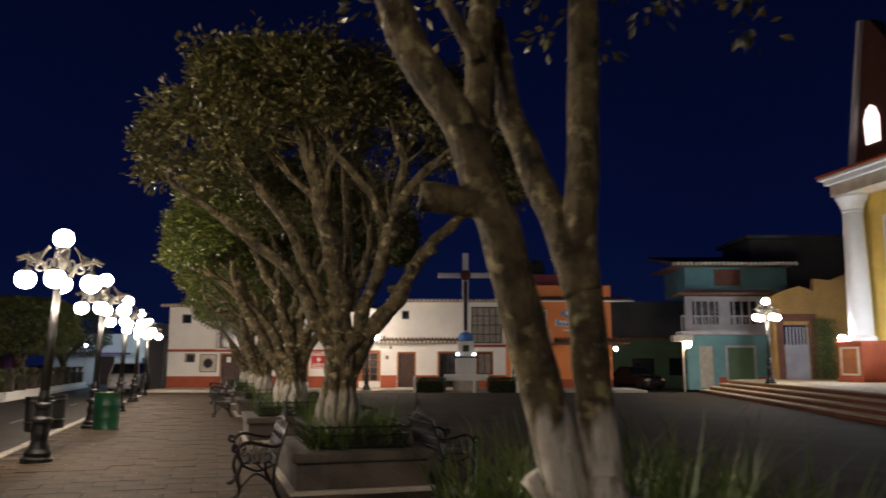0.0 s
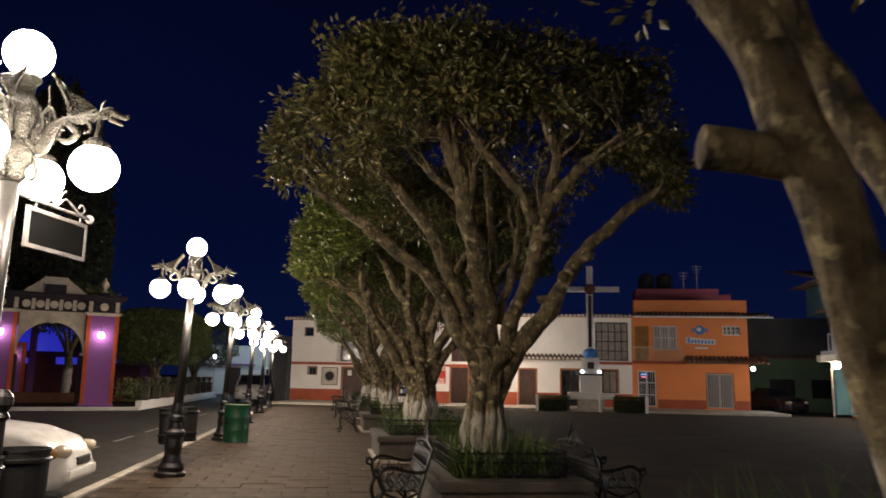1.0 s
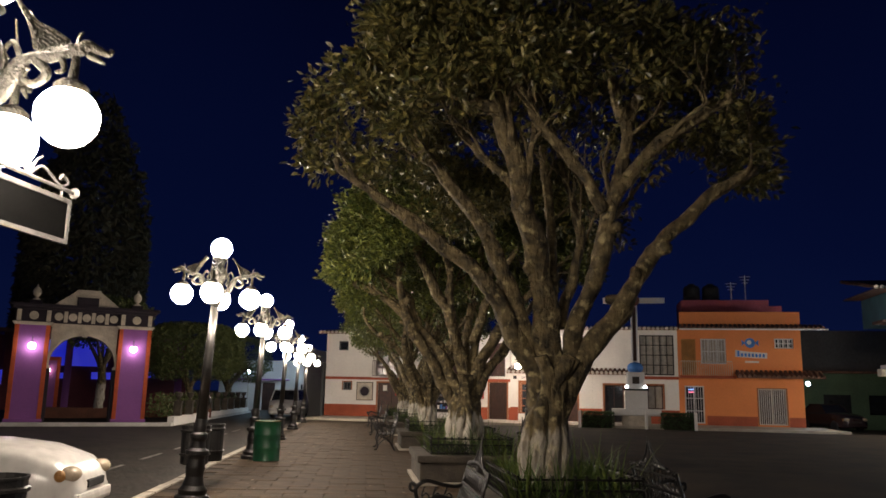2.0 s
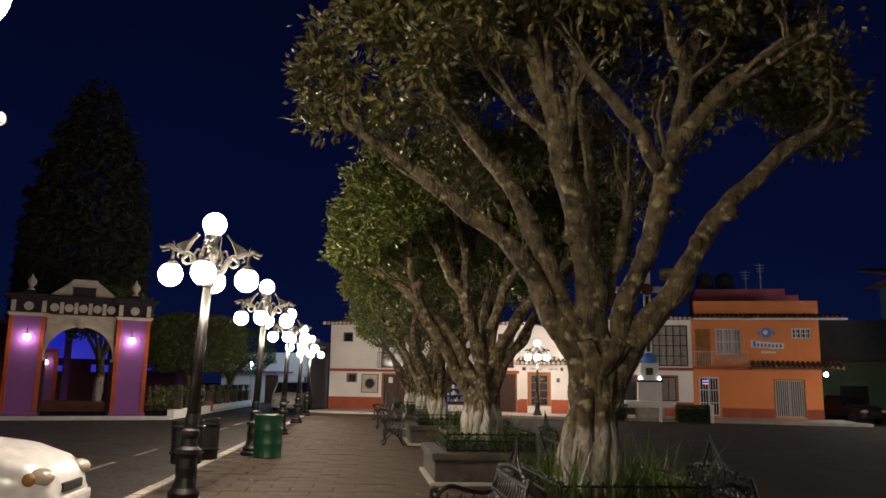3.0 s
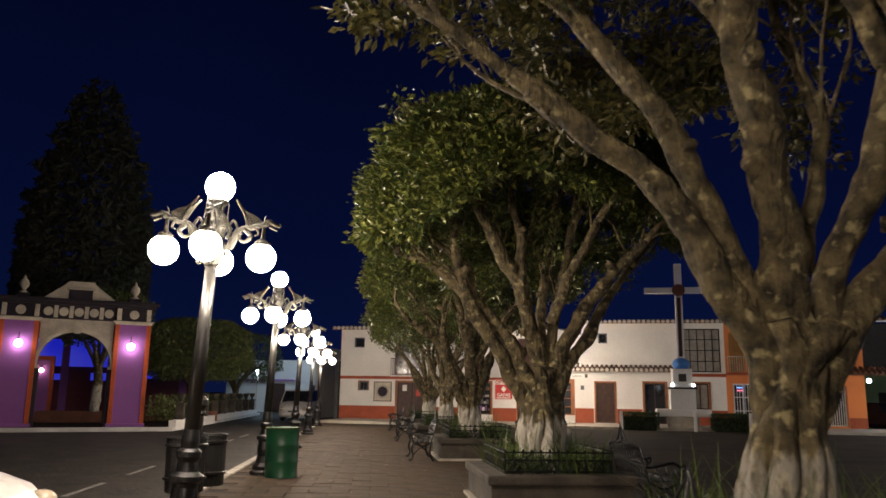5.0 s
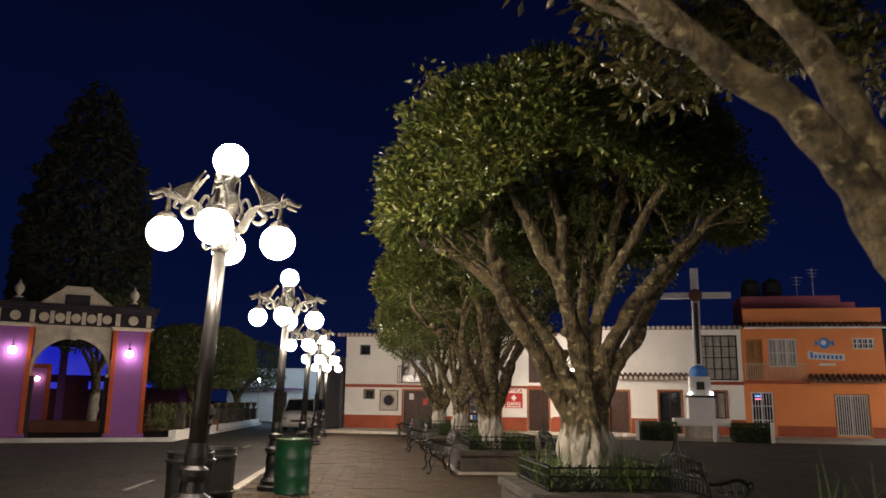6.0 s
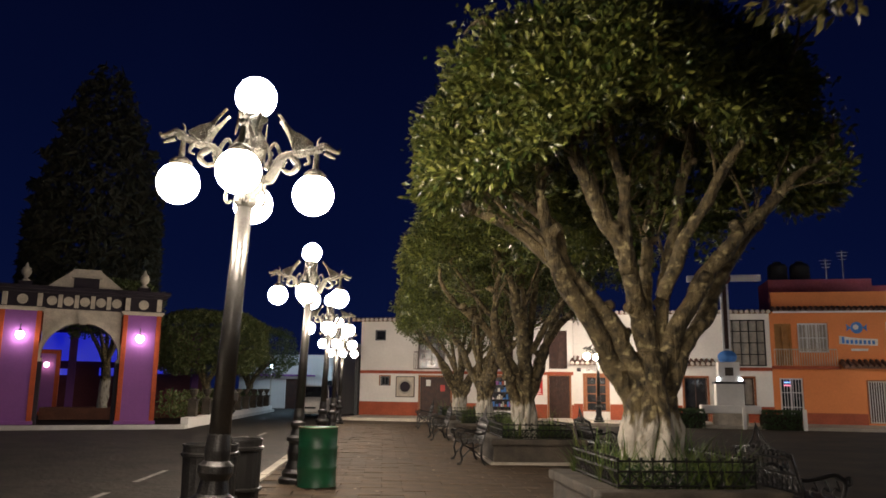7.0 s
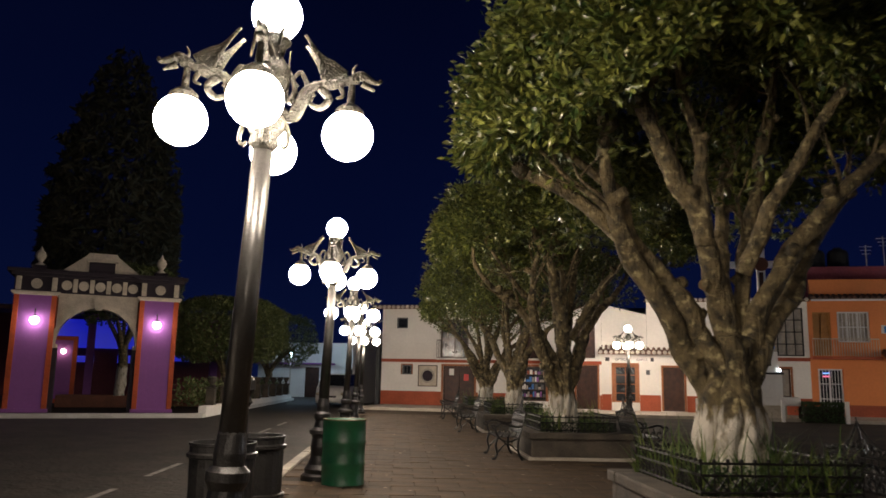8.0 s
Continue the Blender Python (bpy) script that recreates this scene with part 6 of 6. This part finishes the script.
rf = part("roof", boxes((-0.8, 6.7, -0.6, 5.0, 7.44, 7.5)), M_tile, bh, "clay tile roof")
tagged(part("tiling", bm, M_tile, rf), kind="stuff")
tagged(part("eave_edge", be, M_tilepale, rf), kind="stuff")
fl = thing("kiosk_lamp", "bright white box lamp on a pole by the blue house", "lamp", pose(13.2, 43.2, 0))
part("pole", tube(bmesh.new(), [(0, 0, 0), (0, 0, 2.5)], 0.05, 0.05, 8, curve=False), M_cream, fl)
part("shade", boxes((-0.6, 0.5, -0.3, 0.3, 2.75, 3.1), bevel=0.05), M_cream, fl)
part("bulb", ball(bmesh.new(), (0.2, -0.1, 2.62), 0.21, 14, 9), M_warmsmall, fl)

# ---- church terrace, gate and church ----
for k in range(4):
    o = 0.44 * k
    st = part("terrace_step", slab(bmesh.new(), [(13.8 + o, 42.5 - o * 0.6), (11.2 + o, 20.3), (9.75 + o, 8), (60, 8), (60, 60), (22, 60), (22, 43.9), (15.2 + o, 43.9 - o * 0.2)], (0.172 * k) if k else -0.3, 0.172 * (k + 1) - 0.05), M_riser)
    tagged(st, "wide red-faced stair of the church terrace", "stair", kind="structure")
    tr = part("tread", slab(bmesh.new(), [(13.77 + o, 42.52 - o * 0.6), (11.17 + o, 20.3), (9.72 + o, 8), (60, 8), (60, 60), (22, 60), (22, 43.92), (15.2 + o, 43.92 - o * 0.2)], 0.172 * (k + 1) - 0.049, 0.172 * (k + 1)), M_step, st)
gt = thing("church_gate", "ochre garden wall with a red-framed white gate", "gate", pose(18.4, 43.6, 0.69))
part("wall", wall_bm(0, 4.6, 0, 4.6, 0, 0.4, [(0.55, 2.0, 0, 3.0)]), M_ochrewall, gt)
part("door_frame", boxes((0.2, 0.548, -0.12, 0.1, 0, 3.2), (2.002, 2.4, -0.12, 0.1, 0, 3.2), (0.2, 2.4, -0.12, 0.1, 3.2, 3.6), bevel=0.02), M_brown, gt)
part("gate_leaf", boxes((0.55, 2.0, 0.1, 0.16, 0, 1.9)), M_lilac, gt)
for k in range(8):
    x = 0.6 + 1.35 * k / 7
    part("gate_bar", boxes((x - 0.025, x + 0.025, 0.1, 0.14, 1.9, 2.9)), M_white, gt)
part("crest", prism(bmesh.new(), [(0.0, 4.6), (4.6, 4.6), (4.6, 6.0), (3.4, 5.5), (2.5, 5.6), (2.4, 4.9), (1.6, 5.2), (0.5, 4.85)], 0.0, 0.4), M_ochrewall, gt)
vn = thing("wall_creeper", "dark green creeper on the garden wall", "creeper", pose(21.0, 43.4, 0.69))
rv = np.random.default_rng(70)
n = 1500
c = np.stack([rv.normal(0, 0.28, n), -0.1 - 0.3 * rv.random(n), 3.3 * rv.random(n)], 1)
leaves("foliage", c, np.tile([0.0, -0.8, 0.2], (n, 1)), 0.16, 0.1, M_leafdark, vn, seed=71)

ch = thing("church", "yellow church front with white columns and a brown gabled tower", "church", pose(19.1, 38.5, 0.69, 0, 0, -78.5))
part("wall", wall_bm(0.6, 16.0, 0, 9.2, 1.5, 2.1, [(2.5, 3.9, 1.2, 4.6), (2.5, 3.9, 5.4, 7.6)]), M_yellow, ch)
part("side_wall", boxes((0.9, 1.3, 2.102, 14, 0, 9.2)), M_yellow, ch)
for z0, z1 in ((1.2, 4.6), (5.4, 7.6)):
    w = part("window", boxes((2.5, 3.9, 1.7, 1.76, z0, z1)), M_redwall, ch)
    part("window_trim", boxes((2.3, 2.498, 1.42, 1.6, z0, z1), (3.902, 4.1, 1.42, 1.6, z0, z1), (2.3, 4.1, 1.42, 1.6, z1, z1 + 0.3), bevel=0.03), M_churchwhite, w)
for k in range(3):
    u = 1.05 + 4.3 * k
    part("pedestal", boxes((u - 0.8, u + 0.8, 0.1, 1.49, 0, 1.9), (u - 0.9, u + 0.9, 0.0, 1.488, 0, 0.2), (u - 0.9, u + 0.9, 0.0, 1.486, 1.75, 1.92), bevel=0.03), M_redband, ch, "red panelled column pedestal")
    part("pedestal_panel", boxes((u - 0.5, u + 0.5, 0.06, 0.099, 0.4, 1.55), bevel=0.02), M_trim, ch)
    part("panel_surround", boxes((u - 0.62, u - 0.51, 0.05, 0.099, 0.3, 1.65), (u + 0.51, u + 0.62, 0.05, 0.099, 0.3, 1.65), (u - 0.51, u + 0.51, 0.05, 0.099, 1.56, 1.65), (u - 0.51, u + 0.51, 0.05, 0.099, 0.3, 0.39), bevel=0.012), M_cream, ch, "cream moulding round the red panel")
    part("column", lathe(bmesh.new(), [(0.66, 1.92), (0.66, 2.1), (0.55, 2.2), (0.52, 5.0), (0.46, 8.2), (0.5, 8.25), (0.48, 8.35), (0.62, 8.75), (0.75, 8.95), (0.75, 9.1)], 24, (u, 0.85, 0)), M_churchwhite, ch, "white stone column")
    ft = thing("flood_lamp", "small bright floodlight at the foot of a church column", "lamp", pose(19.1, 38.5, 0.69, 0, 0, -78.5) @ pose(u - 0.5, 0.12, 1.92), "church floodlights")
    part("lens", ball(bmesh.new(), (0, 0, 0.16), 0.16, 14, 9), glow("floodlight_lens", (0.80, 0.90, 1.0), 420.0) if k == 0 else bpy.data.materials["floodlight_lens"], ft)
    part("stand", boxes((-0.1, 0.1, -0.08, 0.08, 0, 0.05)), M_iron, ft)
part("entablature", boxes((0.4, 16, 0.2, 1.9, 9.1, 9.7)), M_cream, ch)
part("cornice", boxes((0.2, 16, 0.0, 1.95, 9.702, 9.95), (0.0, 16, -0.2, 1.98, 9.95, 10.1), bevel=0.03), M_churchwhite, ch)
part("cornice_edge", boxes((-0.05, 16, -0.26, 1.99, 10.102, 10.22)), M_redband, ch)
part("gable", prism(bmesh.new(), [(1.3, 10.22), (8.0, 10.22), (3.1, 17.4), (2.6, 17.4)], 0.9, 1.6), M_brown, ch, "dark brown stone gable")
part("gable_edge", prism(bmesh.new(), [(1.1, 10.22), (1.4, 10.22), (2.75, 17.5), (2.5, 17.5)], 0.7, 1.62), M_churchwhite, ch, "white gable edge")
part("oval_window", prism(bmesh.new(), [(2.3, 11.3), (3.2, 11.3), (3.25, 12.5), (3.05, 13.0), (2.75, 13.2), (2.45, 13.0), (2.25, 12.5)], 0.86, 0.898), glow("lit_church_window", (1.0, 0.80, 0.78), 1.6), ch, "lit pale window")
part("lantern", lathe(bmesh.new(), [(1.1, 17.6), (1.1, 18.0), (0.9, 18.1), (0.9, 20.5), (1.1, 20.6), (0.1, 22.5)], 12, (4.6, 3.0, 0)), M_churchwhite, ch)
part("roof_block", boxes((1.4, 9.2, 1.62, 6, 9.2, 12.0)), M_brown, ch)


# ---- paving slabs, kerb stones, road paint and litter ----
def slab_mesh(w, d, h, name, mat):
    me = bpy.data.meshes.new(name)
    i = 0.005
    v = [(-w / 2, -d / 2, 0), (w / 2, -d / 2, 0), (w / 2, d / 2, 0), (-w / 2, d / 2, 0), (-w / 2 + i, -d / 2 + i, h), (w / 2 - i, -d / 2 + i, h), (w / 2 - i, d / 2 - i, h), (-w / 2 + i, d / 2 - i, h)]
    f = [(4, 5, 6, 7), (0, 1, 5, 4), (1, 2, 6, 5), (2, 3, 7, 6), (3, 0, 4, 7)]
    me.from_pydata(v, [], f)
    me.materials.append(mat)
    return me


ANG = 16.4
row_m = pose(-7.70, 13.83, 0, 0, 0, ANG)          # on the kerb line, y along it
rk = random.Random(90)
kerb_mesh = slab_mesh(0.17, 0.96, 0.07, "kerb_stone", M_kerb)
for k in range(-16, 30):
    o = new("kerb_stone", kerb_mesh)
    o.parent = plaza
    o.matrix_basis = row_m @ pose(0.09 + rk.uniform(-0.008, 0.008), k * 1.0, -0.045 + rk.uniform(-0.006, 0.004), 0, 0, rk.uniform(-0.5, 0.5))
kerb_face = part("kerb_face", slab(bmesh.new(), [tuple((row_m @ Vector((x, y, 0)))[:2]) for x, y in ((-0.01, -17), (0.2, -17), (0.2, 31), (-0.01, 31))], -0.5, -0.046), M_kerb, plaza)
SW, SD = 0.62, 0.42
one = slab_mesh(SW - 0.007, SD - 0.007, 0.012, "paving_slab", M_slab)
verts, faces = [], []
count = 0
for j in range(-14, 62):
    for i in range(0, 8):
        x = 0.2 + SW * (i + 0.5) + (SW / 2 if j % 2 else 0)
        y = SD * (j + 0.5)
        dz = rk.uniform(-0.006, 0.002)
        tilt = (rk.uniform(-0.35, 0.35), rk.uniform(-0.35, 0.35), rk.uniform(-0.6, 0.6))
        m = row_m @ pose(x, y, dz, *tilt)
        if -6.2 < y < 9.6 and count < 300:
            o = new("paving_slab", one)
            o.parent = plaza
            o.matrix_basis = m
            count += 1
        else:
            b0 = len(verts)
            verts += [tuple(m @ v.co) for v in one.vertices]
            faces += [tuple(b0 + k for k in p.vertices) for p in one.polygons]
me = bpy.data.meshes.new("far_paving")
me.from_pydata(verts, [], faces)
me.materials.append(M_slab)
fp = new("far_paving", me)
fp.parent = plaza
tagged(fp, kind="stuff")

M_paint = material("worn_road_paint", (0.34, 0.32, 0.29), 0.8, second=(0.11, 0.10, 0.09), scale=9, mix=0.9, fine=40, bump=0.2)
for k in range(9):
    ln = part("road_line", boxes((-0.05, 0.05, 0, 1.9, -0.178, -0.174)), M_paint, ground)
    ln.matrix_basis = row_m @ pose(-2.15, -6 + 3.3 * k, 0, 0, 0, 0)

rl = np.random.default_rng(95)
n = 420
yy = rl.uniform(-9, 26, n)
xx = rl.uniform(0.3, 6.0, n)
lit = new("fallen_litter")
lit.matrix_world = row_m
tagged(lit, "scattered pale fallen leaves and litter on the paving", "litter", kind="stuff")
c = np.stack([xx, yy, np.full(n, 0.022)], 1)
verts, faces = [], []
for q, a, s in zip(c, rl.uniform(0, 6.28, n), rl.uniform(0.012, 0.035, n)):
    b0 = len(verts)
    for k in range(5):
        an = a + 2 * math.pi * k / 5
        verts.append((q[0] + s * math.cos(an), q[1] + 0.6 * s * math.sin(an), q[2] + 0.004 * (k % 2)))
    faces.append(tuple(range(b0, b0 + 5)))
me = bpy.data.meshes.new("leaf_litter")
me.from_pydata(verts, [], faces)
me.materials.append(leaf_material("dry_leaf", (0.12, 0.08, 0.04), (0.42, 0.34, 0.22), 0.7))
o = new("leaf_litter", me)
o.parent = lit
